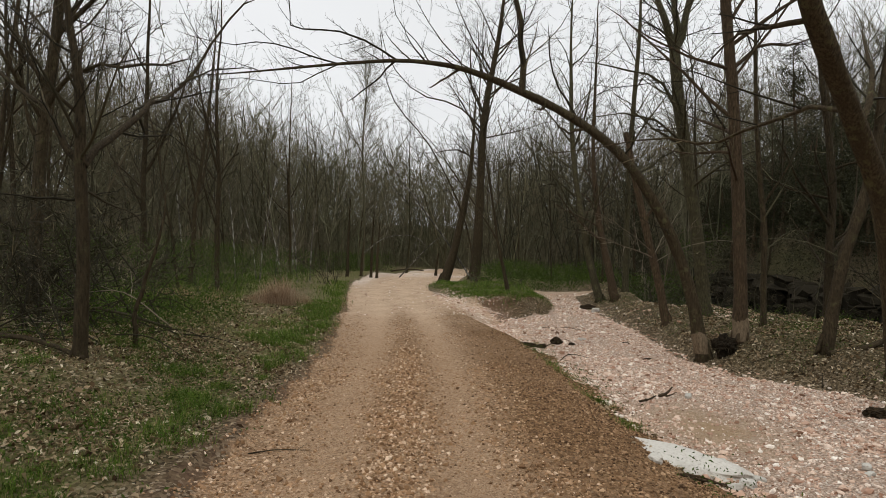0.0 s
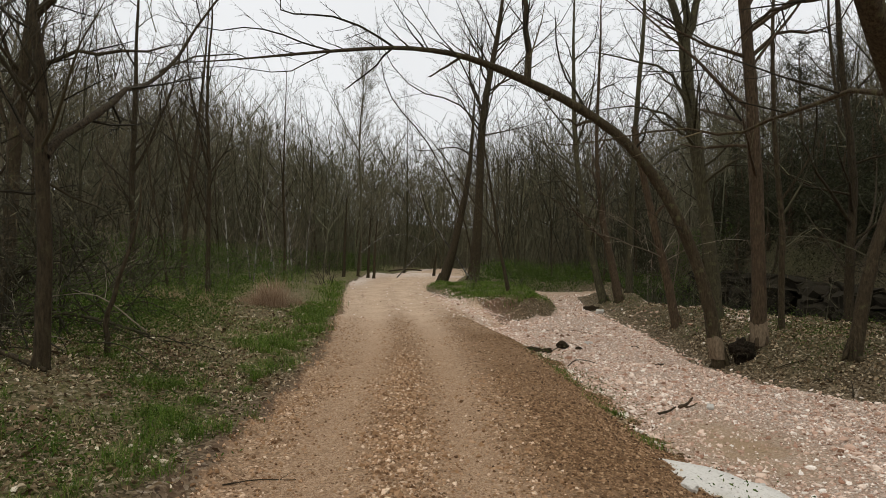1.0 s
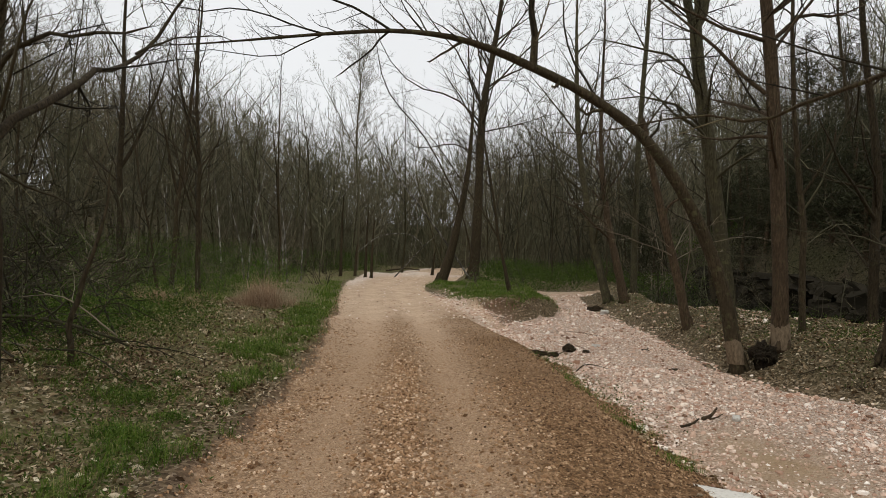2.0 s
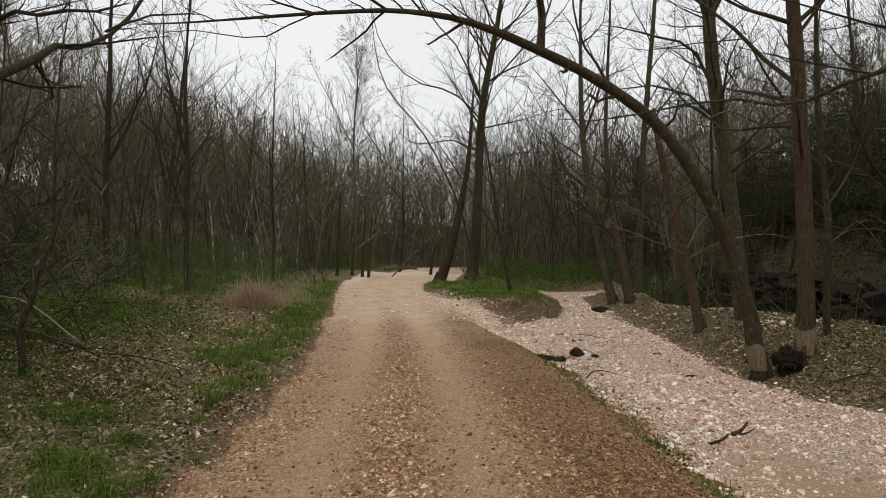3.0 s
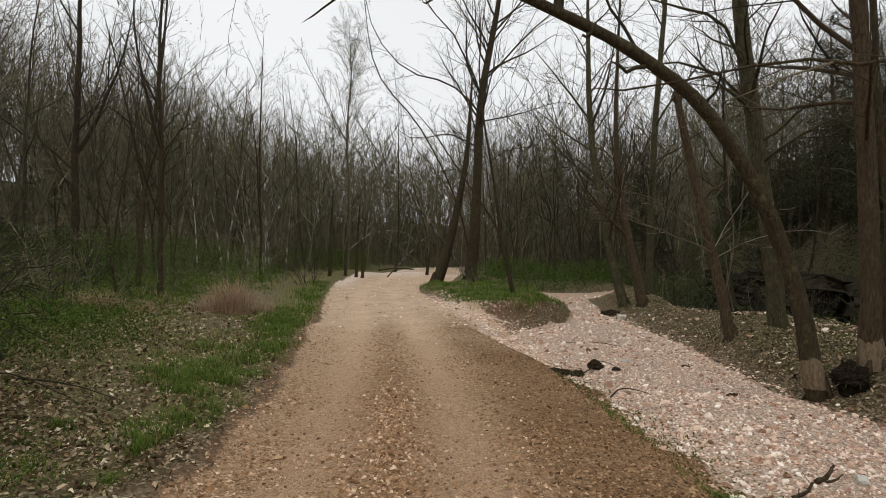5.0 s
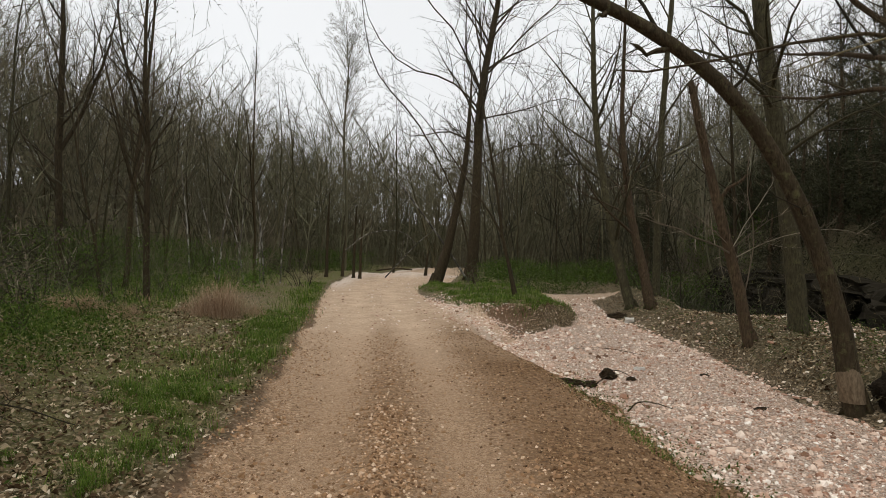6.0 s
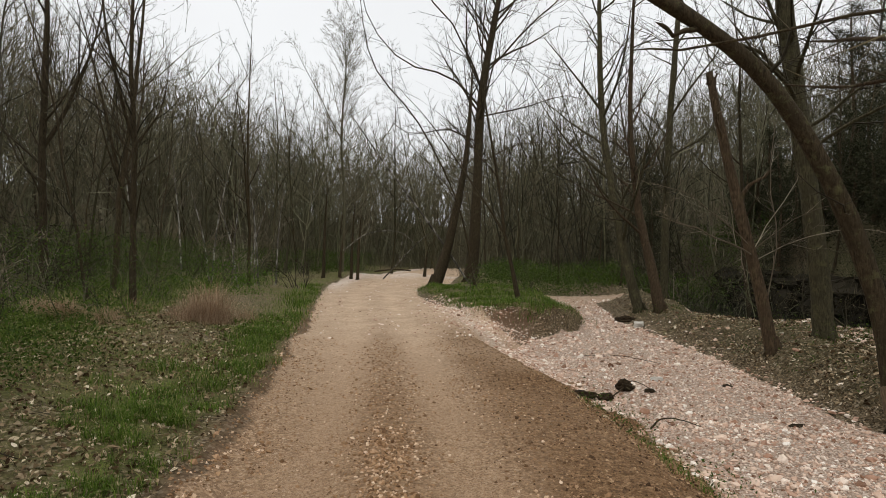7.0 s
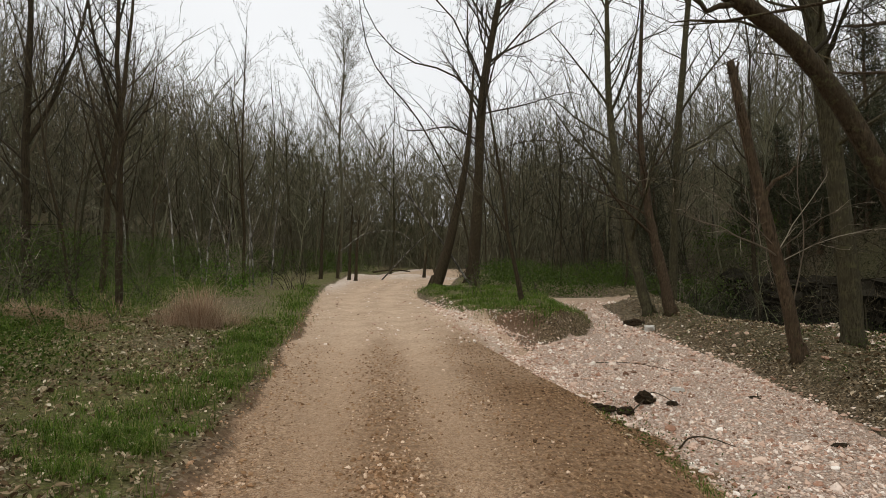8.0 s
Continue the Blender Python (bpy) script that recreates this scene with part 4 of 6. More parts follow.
# on the left of the road
verge_tree = grown(17, [(-4.92, 8.3, 0.75), (-4.88, 8.3, 2.0), (-4.93, 8.3, 3.16), (-4.95, 8.3, 4.3), (-5.1, 8.3, 5.25), (-5.3, 8.3, 7), (-5.4, 8.4, 9.5)], [0.09, 0.082, 0.076, 0.062, 0.045, 0.03, 0.01], "gnarled dark tree with crooked limbs on the verge", "verge_tree", limbs=14, crown_from=0.32, reach=0.26, count=7,
                   boughs=[([(-4.9, 8.3, 3.2), (-5.35, 8.4, 3.75), (-5.65, 8.6, 4.1), (-6.4, 9.0, 4.6), (-7.0, 9.2, 5.0), (-8, 9.4, 5.2)], 0.05, 0.015, 9),
                           ([(-4.88, 8.3, 3.2), (-4.97, 9.2, 3.8), (-5.0, 10.2, 4.4), (-5.2, 11.4, 4.95), (-5.15, 12.4, 5.6), (-4.6, 12.9, 6.9), (-4.0, 13.3, 7.6)], 0.058, 0.016, 12),
                           ([(-5.15, 11.9, 5.3), (-4.7, 12.4, 5.75), (-3.9, 12.8, 5.9)], 0.025, 0.008, 8),
                           ([(-4.9, 8.3, 2.9), (-4.7, 8.6, 2.7), (-4.5, 8.9, 2.6), (-4.4, 9.1, 2.3)], 0.02, 0.006, 6),
                           ([(-4.93, 8.3, 2.75), (-5.2, 8.1, 2.72), (-5.7, 7.9, 2.8), (-6.2, 7.8, 2.7)], 0.022, 0.006, 6)])
shade_tree = grown(18, [(-9.4, 14, 0.7), (-9.3, 14, 2.7), (-9.2, 14, 4.6), (-8.95, 14, 6.5), (-8.8, 14, 7.9), (-8.6, 14.1, 11), (-8.5, 14.2, 15)], [0.15, 0.135, 0.13, 0.12, 0.11, 0.07, 0.02], "stout dark forest tree with spreading limbs", limbs=15, crown_from=0.3, reach=0.3, count=5.5,
                   boughs=[([(-9.1, 14, 5.3), (-8.3, 13.6, 6.0), (-7.2, 13.2, 6.1), (-6.0, 13.0, 6.05), (-5.3, 13.0, 6.2)], 0.06, 0.012, 11), ([(-8.9, 14, 7), (-7.6, 13.8, 8.0), (-6.0, 13.5, 8.6), (-4.9, 13.4, 9.8)], 0.06, 0.012, 11)])
glade_tree = grown(19, [(-8.92, 24.2, 0.5), (-8.92, 24.2, 3.2), (-8.93, 24.2, 5.6), (-8.9, 24.2, 8.2), (-8.7, 24.3, 13)], [0.1, 0.085, 0.075, 0.055, 0.012], "upright young tree with spreading twigs in a glade", waver=0.09, forks=1, limbs=17, crown_from=0.2, reach=0.3, count=5.5, lift=0.1)
slope_tree = grown(20, [(-13, 26.6, 0.8), (-13, 26.6, 4), (-12.9, 26.6, 8), (-12.6, 26.7, 16)], [0.14, 0.12, 0.095, 0.015], "dark forest tree at the foot of the slope", waver=0.1, forks=1, limbs=15, crown_from=0.3, reach=0.24)
glade_tree_b = grown(21, [(-12.2, 29.5, 0.9), (-12.0, 29.5, 4), (-11.5, 29.5, 8), (-11.0, 29.6, 14.5)], [0.12, 0.1, 0.08, 0.015], "forked forest tree at the foot of the slope", waver=0.1, forks=2, limbs=15, crown_from=0.3, reach=0.26)

# pale saplings at the wood's edge beyond the glade
for i, (x, y) in enumerate([(-9.2, 35.0), (-9.9, 36.2), (-8.8, 37.0), (-10.6, 35.4), (-9.4, 38.4), (-11.3, 37.2), (-8.6, 39.6), (-12.2, 36.0), (-10.2, 40.0)]):
    tall = 4.6 + 0.7 * ((i * 5) % 4)
    tip = 0.5 * ((i * 3) % 5 - 2)
    grown(300 + i, [(x, y, 0.4), (x + tip * 0.3, y, tall * 0.5), (x + tip, y, tall)], [0.045, 0.035, 0.01], "thin pale-barked sapling at the wood's edge", "sapling", bark_m=M_BARK_PALE, twig_m=M_TWIG_DRY_LIT, limbs=7, crown_from=0.35, reach=0.22, thick=0.006, deepest=3, group="pale saplings")

HEROES = [(6.1, 14.2), (6.9, 14.15), (7.3, 9.75), (7.7, 12.3), (8.03, 15.3), (9.8, 15.5), (8.1, 19), (6.9, 18.7), (7, 27), (7.5, 26.4), (9, 30.1), (2.1, 42), (0.05, 40), (-4.9, 8.3), (-9.4, 14), (-8.9, 24.2), (-13, 26.6), (-12.2, 29.5), (2.2, 38.5)]


# ---- the wood round the road ----
def wooded(x, y, room=0.6):
    """1 where trees may stand, 0 on the road, the creek and their open verges."""
    x, y = np.asarray(x, float), np.asarray(y, float)
    L, R, B1, B2 = road_left(y), road_right(y), bed_left(y), bed_right(y)
    bad = (y < 82) & (x > L - room - 0.6) & (x < np.where(y < 40, B2, R) + room)
    bad &= ~((y > 30) & (x > R + 1.5) & (x < B1 - 0.8))
    bad |= (x < L) & (y < 27) & (x > L - 4.6)
    bad |= (x < L) & (y < 36) & (x > L - 3.0)
    bad |= (x > B2) & (y < 31) & (x < B2 + 4.6)
    bad |= reach_mask(x, y) > 0.2
    bad |= (y > 33) & (y < 47) & (x > -3.5) & (x < 7)
    return np.where(bad, 0.0, 1.0)


rng = np.random.default_rng(11)
KINDS = []
for i, (tall, r0, low, limbs, reach, bk, tw) in enumerate([
        (14, 0.13, 0.22, 15, 0.27, M_BARK, M_TWIG), (16, 0.15, 0.28, 15, 0.26, M_BARK_GREY, M_TWIG_GREY),
        (12, 0.09, 0.2, 14, 0.26, M_BARK, M_TWIG_GREY), (15, 0.11, 0.3, 14, 0.25, M_BARK_GREY, M_TWIG_GREY),
        (17, 0.19, 0.26, 16, 0.28, M_BARK, M_TWIG_GREY), (10, 0.07, 0.2, 13, 0.24, M_BARK_GREY, M_TWIG),
        (15, 0.13, 0.3, 13, 0.22, M_BARK_PALE, M_TWIG_GREY)]):
    built = bare_tree(rng, tall, r0 * 0.62, crown_from=low, limbs=limbs - 4, reach=reach * 1.05, deepest=4, count=5.0, angle=(0.5, 0.95), lift=0.07, lean=(rng.normal(0, 0.08), rng.normal(0, 0.08)), sides=6, thick=0.007, forks=(1, 0, 1, 1, 0, 2, 1)[i], bend=0.06)
    KINDS.append((built, bk, tw, tall))

firsts = [None] * len(KINDS)
cx, cy = scatter(rng, 3000, -1, 1, 0, 1, lambda x, y: np.ones(len(x)))
cy = 9 + 62 * cy ** 0.85
cx = cx * (0.80 * cy + 6)
ok = (wooded(cx, cy) > 0) & ~((cy < 26) & (np.abs(cx) < 10.5)) & ~((cy < 25) & (cx > 0))
spots = []
for x, y in zip(cx[ok], cy[ok]):
    if all((x - a) ** 2 + (y - b) ** 2 > 2.2 for a, b in spots + HEROES):
        spots.append((float(x), float(y)))
    if len(spots) == 104:
        break
for x, y in spots:
    k = int(rng.choice(len(KINDS), p=[0.2, 0.17, 0.2, 0.17, 0.1, 0.13, 0.03]))
    m = pose(x, y, h_at(x, y), rng.normal(0, 4.5), rng.normal(0, 4.5), rng.uniform(0, 360))
    if firsts[k] is None:
        built, bk, tw, tall = KINDS[k]
        firsts[k] = tree_thing("bare_tree", (0, 0, 0), built, bk, tw, "slender leafless forest tree with grey-brown bark", rng, "trees of the wood")
        firsts[k].scale = (1, 1, 1)
        firsts[k].matrix_basis = m
    else:
        copy_thing(firsts[k], m)

# taller trees that stand above the wood round the bend
for x, y, k, s in [(-12, 56, 1, 1.1), (-15.5, 54, 3, 0.85), (-4, 67, 1, 1.25), (-10.4, 62, 3, 1.25), (-18.5, 60, 1, 1.2), (-13, 66, 0, 1.35), (0.5, 70, 3, 1.3), (6.5, 62, 1, 1.15), (10, 58, 3, 1.1), (-22, 56, 0, 1.25), (13.5, 60, 0, 1.25)]:
    copy_thing(firsts[k] or firsts[0], pose(x, y, h_at(x, y), rng.normal(0, 2), rng.normal(0, 2), rng.uniform(0, 360)) @ Matrix.Scale(s, 4))


def brush_mesh(r, stems, tall, thick):
    wood = Wood()
    for _ in range(stems):
        a = r.uniform(0, 6.28)
        w = np.array([math.cos(a) * 0.45, math.sin(a) * 0.45, 1]) * 1.0
        w[:2] *= r.uniform(0.2, 1.8)
        line = wander(r, (r.normal(0, 0.18), r.normal(0, 0.18), -0.1), w, tall * r.uniform(0.4, 1.1), 6, 0.2, 0.05)
        rad = np.linspace(0.018, 0.004, 6)
        wood.add(line, rad, 4)
        shoots(r, wood, line, rad, 3, 4, 9, 0.42, 0.03, 0.1, (0.6, 1.3), None, thick)
    return wood


BRUSH = []
for i, (stems, tall, tw, lab) in enumerate([(5, 3.6, M_TWIG, "leafless brown understory shrub of thin stems"), (7, 2.6, M_TWIG, "leafless brown understory shrub of thin stems"), (4, 4.4, M_TWIG_GREY, "tall leafless grey shrub of thin stems"), (6, 3.2, M_TWIG_DRY_LIT, "pale dry shrub of thin stems")]):
    me = brush_mesh(rng, stems, tall, 0.007).mesh("understory_shrub", tw)
    BRUSH.append((me, lab))
cx, cy = scatter(rng, 3000, -1, 1, 0, 1, lambda x, y: np.ones(len(x)))
cy = 8 + 46 * cy ** 0.9
cx = cx * (0.80 * cy + 4)
ok = (wooded(cx, cy, 0.3) > 0) & ~((cy < 17) & (cx > -6.4) & (cx < 9.5))
cx = np.concatenate([rng.uniform(-9.5, -5.8, 44), cx])
cy = np.concatenate([rng.uniform(8.8, 12.0, 44), cy])
ok = np.concatenate([np.full(44, True), ok])
bspots = []
for x, y in zip(cx[ok], cy[ok]):
    if all((x - a) ** 2 + (y - b) ** 2 > 0.4 for a, b in bspots):
        bspots.append((float(x), float(y)))
    if len(bspots) == 205:
        break
for x, y in bspots:
    k = int(rng.choice(4, p=[0.35, 0.3, 0.25, 0.1]))
    if -12 < x < -7 and 34 < y < 46:
        k = 3
    ob = new("understory_shrub", BRUSH[k][0])
    ob.matrix_basis = pose(x, y, h_at(x, y), 0, 0, rng.uniform(0, 360)) @ Matrix.Scale(rng.uniform(0.7, 1.3), 4)
    tagged(ob, BRUSH[k][1], "shrub", "understory shrubs")


def far_tree(r, limbs=17, twigs=4, ends=3, bold=1.0):
    """A slender stem, often forked, whose branches sweep upward into a brush of fine twigs."""
    wood = Wood()
    tall = r.uniform(9.5, 16.5)
    line = wander(r, (0, 0, -0.3), (r.normal(0, 0.16), r.normal(0, 0.16), 1), tall, 7, 0.1, 0.03)
    stout = r.uniform(0.035, 0.1)
    wood.add(line, np.linspace(stout, 0.012, 7), 4)
    stems = [(line, limbs)]
    if r.random() < 0.6:
        j = int(r.integers(1, 4))
        fork = wander(r, line[j], side_way(r, line[j + 1] - line[j], r.uniform(0.25, 0.5)), tall * (1 - j / 6) * r.uniform(0.75, 1.0), 7, 0.06, 0.05)
        wood.add(fork, np.linspace(stout * 0.65, 0.01, 7), 3)
        stems = [(line, (limbs + 1) // 2), (fork, limbs // 2)]
    for stem, k in stems:
        span = np.linalg.norm(stem[-1] - stem[0])
        for i in range(k):
            f = 0.9 + 5.0 * (i + r.random()) / k
            j = min(int(f), 5)
            at = stem[j] + (stem[j + 1] - stem[j]) * (f - j)
            way = side_way(r, stem[j + 1] - stem[j], r.uniform(0.5, 1.15))
            way[2] = abs(way[2])
            ln = span * 0.3 * (0.5 + 0.7 * math.sin(math.pi * min(1, f / 6.4)) ** 0.7) * r.uniform(0.6, 1.15)
            b = wander(r, at, way, ln, 4, 0.09, 0.08)
            wood.add(b, bold * np.array([0.03, 0.02, 0.013, 0.0]), 2)
            for _ in range(twigs):
                g = r.uniform(0.2, 1.0) * 3
                jj = min(int(g), 2)
                p = b[jj] + (b[jj + 1] - b[jj]) * (g - jj)
                c = wander(r, p, side_way(r, b[jj + 1] - b[jj], r.uniform(0.35, 0.75)), ln * r.uniform(0.3, 0.65), 3, 0.08, 0.1)
                wood.add(c, bold * np.array([0.015, 0.011, 0.0]), 2)
                for _ in range(ends):
                    q = c[0] + (c[-1] - c[0]) * r.uniform(0.1, 1.0)
                    wood.add(np.array([q, q + side_way(r, c[-1] - c[0], r.uniform(0.25, 0.7)) * r.uniform(0.35, 1.0)]), bold * np.array([0.011, 0.0]), 2)
    return wood.geometry()


def far_brush(r):
    wood = Wood()
    for _ in range(4):
        p = np.array([r.normal(0, 0.4), r.normal(0, 0.4), -0.1])
        b = wander(r, p, [r.normal(0, 0.45), r.normal(0, 0.45), 1], r.uniform(0.8, 3.4), 4, 0.2, 0.02)
        wood.add(b, np.array([0.013, 0.01, 0.007, 0.0]), 2)
        for _ in range(9):
            g = r.uniform(0.1, 1.0) * 3
            jj = min(int(g), 2)
            q = b[jj] + (b[jj + 1] - b[jj]) * (g - jj)
            wood.add(wander(r, q, side_way(r, b[jj + 1] - b[jj], r.uniform(0.5, 1.3)), r.uniform(0.2, 0.9), 3, 0.3, 0.02), np.array([0.007, 0.005, 0.0]), 2)
    return wood.geometry()


def far_woods():
    """The wood on the slopes, too far off to count, and its brush."""
    r = np.random.default_rng(5)
    trees = [far_tree(r, 15, 4, 2, 1.2) for _ in range(14)]
    y = np.where(r.random(5000) < 0.8, 40 + 44 * r.random(5000), 84 + 60 * r.random(5000))
    x = r.uniform(-1, 1, 5000) * (0.85 * y + 12)
    ok = (wooded(x, y, 1.0) > 0) & ~((y < 52) & (np.abs(x) < 0.4 * y))
    x, y = x[ok][:540], y[ok][:540]
    cy = 30 + 75 * r.random(330)
    cx = road_left(cy) - r.uniform(38, 72, 330)
    my = 62 + 46 * r.random(360)
    mx = r.uniform(-32, 44, 360)
    my, mx = my[:290], mx[:290]
    px, py = r.uniform(3, 22, 60), 47 + 18 * r.random(60)
    poles = [far_tree(r, 8, 3, 2, 1.0) for _ in range(5)]
    open_ground = wooded(px, py, 1.0) > 0
    px, py = px[open_ground], py[open_ground]
    v, f = stamp(r, poles, px, py, height(px, py), 0.9, 1.3)
    tagged(new("slender_trees", mesh_from("slender_trees", v, f, M_TWIG_GREY)), "slender dark poles of trees beyond the creek", "woods", kind="stuff")
    free = wooded(mx, my, 1.0) > 0
    sy = 30 + 40 * r.random(110)
    sx = road_left(sy) - r.uniform(14, 34, 110)
    x, y = np.concatenate([x, cx[:230], mx[free], sx]), np.concatenate([y, cy[:230], my[free], sy])
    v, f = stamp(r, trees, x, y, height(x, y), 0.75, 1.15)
    tagged(new("far_woods", mesh_from("far_woods", v, f, M_TWIG_HAZE)), "hazy brown leafless woods covering the far slopes", "woods", kind="stuff")
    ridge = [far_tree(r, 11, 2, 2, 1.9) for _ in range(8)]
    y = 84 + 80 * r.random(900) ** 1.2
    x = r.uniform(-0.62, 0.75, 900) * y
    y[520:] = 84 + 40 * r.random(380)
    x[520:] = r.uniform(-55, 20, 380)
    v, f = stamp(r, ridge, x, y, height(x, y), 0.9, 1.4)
    tagged(new("far_woods", mesh_from("far_woods", v, f, M_TWIG_HAZE)), "hazy grey-brown woods along the far ridge", "woods", kind="stuff")
    brush = [far_brush(r) for _ in range(12)]
    y = 15 + 85 * r.random(9000) ** 0.85
    x = r.uniform(-1, 1, 9000) * (0.85 * y + 8)
    ok = (wooded(x, y, 0.4) > 0) & ~((y < 24) & (x > -7.5) & (x < 11))
    x, y = x[ok][:620], y[ok][:620]
    my = 58 + 40 * r.random(500)
    mx = r.uniform(-26, 34, 500)
    free = wooded(mx, my, 0.5) > 0
    x, y = np.concatenate([x, mx[free][:330]]), np.concatenate([y, my[free][:330]])
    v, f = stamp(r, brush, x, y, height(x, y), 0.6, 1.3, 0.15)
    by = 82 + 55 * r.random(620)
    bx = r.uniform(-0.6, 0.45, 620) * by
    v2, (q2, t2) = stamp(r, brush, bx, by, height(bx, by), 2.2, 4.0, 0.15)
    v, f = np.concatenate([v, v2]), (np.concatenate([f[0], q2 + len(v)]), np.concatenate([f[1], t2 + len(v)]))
    tagged(new("forest_brush", mesh_from("forest_brush", v, f, M_TWIG_HAZE)), "tangled leafless brush between the forest trees", "brush", kind="stuff")


far_woods()

# ---- loose stones, litter, grass ----
OCTA_V = np.array([(1, 0, 0), (0, 1, 0), (-1, 0, 0), (0, -1, 0), (0, 0, 1), (0, 0, -1)], float)
OCTA_F = np.array([(0, 1, 4), (1, 2, 4), (2, 3, 4), (3, 0, 4), (1, 0, 5), (2, 1, 5), (3, 2, 5), (0, 3, 5)])


def pebble_shape(r):
    """A knobbly pebble of 20 faces."""
    b = bmesh.new()
    bmesh.ops.create_icosphere(b, subdivisions=1, radius=1)
    v = np.array([tuple(p.co) for p in b.verts])
    f = np.array([[p.index for p in q.verts] for q in b.faces])
    b.free()
    v *= r.uniform(0.72, 1.2, (len(v), 1))
    return v, f


def heap(r, x, y, size, shapes, flat, sink, tilt=0.25):
    """Stones of the shapes at the places: vertices and faces of one joined mesh."""
    V, F, base = [], [], 0
    kind = r.integers(len(shapes), size=len(x))
    z = height(x, y)
    for k, (sv, sf) in enumerate(shapes):
        i = np.nonzero(kind == k)[0]
        m = len(i)
        if not m:
            continue
        sc = size[i, None] * np.stack([r.uniform(0.8, 1.3, m), r.uniform(0.6, 1.0, m), flat * r.uniform(0.7, 1.3, m)], -1)
        v = np.einsum("mij,mkj->mki", turned(r, m, tilt), sv[None] * sc[:, None, :])
        v += np.stack([x[i], y[i], z[i] + size[i] * flat * sink], -1)[:, None, :]
        V.append(v.reshape(-1, 3))
        F.append((sf[None] + (base + np.arange(m) * len(sv))[:, None, None]).reshape(-1, 3))
        base += m * len(sv)
    return np.concatenate(V), np.concatenate(F)


def bed_chance(x, y):
    z = zones(x, y)
    return step(0.3, 0.7, z["bed"]) * (1 - 0.8 * np.clip(z["sand"], 0, 1)) * (0.75 + 0.6 * value_noise(x, y, 0.9, 41))


rs = np.random.default_rng(21)
shingle_beds = []
SHAPES = [pebble_shape(rs) for _ in range(7)]
octa = [(OCTA_V * rs.uniform(0.65, 1.3, (6, 1)), OCTA_F) for _ in range(8)]
for count, y0, y1, small, shapes in [(38000, 5.5, 12, 0.0042, octa), (27000, 12, 20, 0.005, octa), (11000, 20, 36, 0.0085, octa), (7000, -3, 5.5, 0.0085, octa), (1100, 5.5, 13, 0.0085, SHAPES), (700, 13, 22, 0.010, SHAPES), (250, 22, 33, 0.014, SHAPES)]:
    x, y = scatter(rs, count, 1.2, 8.6, y0, y1, bed_chance)
    shingle_beds.append(heap(rs, x, y, rs.gamma(2.4, small * 1.25, len(x)) + small * 0.8, shapes, 0.72, 0.05, 0.5))
v = np.concatenate([a for a, _ in shingle_beds])
offs = np.cumsum([0] + [len(a) for a, _ in shingle_beds])
f = np.concatenate([b + o for (_, b), o in zip(shingle_beds, offs)])
shingle = part_mesh("shingle", mesh_from("shingle", v, f, M_SHINGLE, False), creek_bed)
tagged(shingle, "pale pink and buff chert pebbles", kind="stuff")
cx, cy = scatter(rs, 22000, -0.5, 9.5, 5, 26, lambda x, y: step(0.02, 0.3, zones(x, y)["bed"]) * step(0.9, 0.5, zones(x, y)["bed"]) * 0.7 + (0.012 + 0.12 * step(17, 21, y)) * step(0, 0.6, x - bed_right(y)) * step(0.3, -0.3, x - pool_edge(y)) * step(2.6, 0.8, x - bed_right(y)) + 0.04 * bar_mask(x, y))
v, f = heap(rs, cx, cy, rs.gamma(3, 0.009, len(cx)) + 0.008, SHAPES, 0.5, 0.2)
tagged(part_mesh("edge_stones", mesh_from("edge_stones", v, f, M_SHINGLE, False), ground), "scattered pale stones along the creek's edge", kind="stuff")


def road_chance(x, y):
    z = zones(x, y)
    return step(0.15, 0.6, z["road"]) * (1 - 0.75 * np.clip(z["rut"], 0, 1)) * (0.5 + 0.8 * value_noise(x, y, 0.8, 43) + 0.5 * np.clip(z["damp"], 0, 1)) * (1 - 0.65 * step(14, 21, y) * (1 - np.clip(z["damp"], 0, 1)))


gx1, gy1 = scatter(rs, 36000, -2.3, 3.0, 4.6, 11, road_chance)
gx2, gy2 = scatter(rs, 30000, -3.2, 3.0, 11, 20, road_chance)
gx3, gy3 = scatter(rs, 7000, -6.0, 2.0, 20, 30, lambda x, y: road_chance(x, y) * step(30, 21, y))
bx0, by0 = scatter(rs, 7000, -2.3, 3.0, -3, 4.6, road_chance)
gx3, gy3 = np.concatenate([gx3, bx0]), np.concatenate([gy3, by0])
gx, gy = np.concatenate([gx1, gx2, gx3]), np.concatenate([gy1, gy2, gy3])
gsize = np.concatenate([rs.gamma(3.0, 0.0038, len(gx1)) + 0.005, rs.gamma(3, 0.0034, len(gx2)) + 0.004, rs.gamma(3, 0.0042, len(gx3)) + 0.005])
octa = [(OCTA_V * rs.uniform(0.7, 1.25, (6, 1)), OCTA_F) for _ in range(6)]
px, py = scatter(rs, 22000, -1.6, 1.2, 4.6, 13, lambda x, y: np.exp(-((x - track_line(y)) / 0.27) ** 2) * (0.8 + 0.8 * value_noise(x, y, 0.6, 45)))
gx, gy = np.concatenate([gx, px]), np.concatenate([gy, py])
gsize = np.concatenate([gsize, rs.gamma(4.0, 0.0034, len(px)) + 0.005])
fx, fy = scatter(rs, 9000, -7.5, 2.5, 20, 57, road_chance)
wx, wy = scatter(rs, 15000, -0.8, 3.8, 17, 33, lambda x, y: np.exp(-((x - road_right(y) - 0.5 - 0.6 * step(20.5, 22.5, y) * step(27, 25, y)) / (0.4 + 0.5 * step(20.5, 22.5, y) * step(27, 25, y))) ** 2))
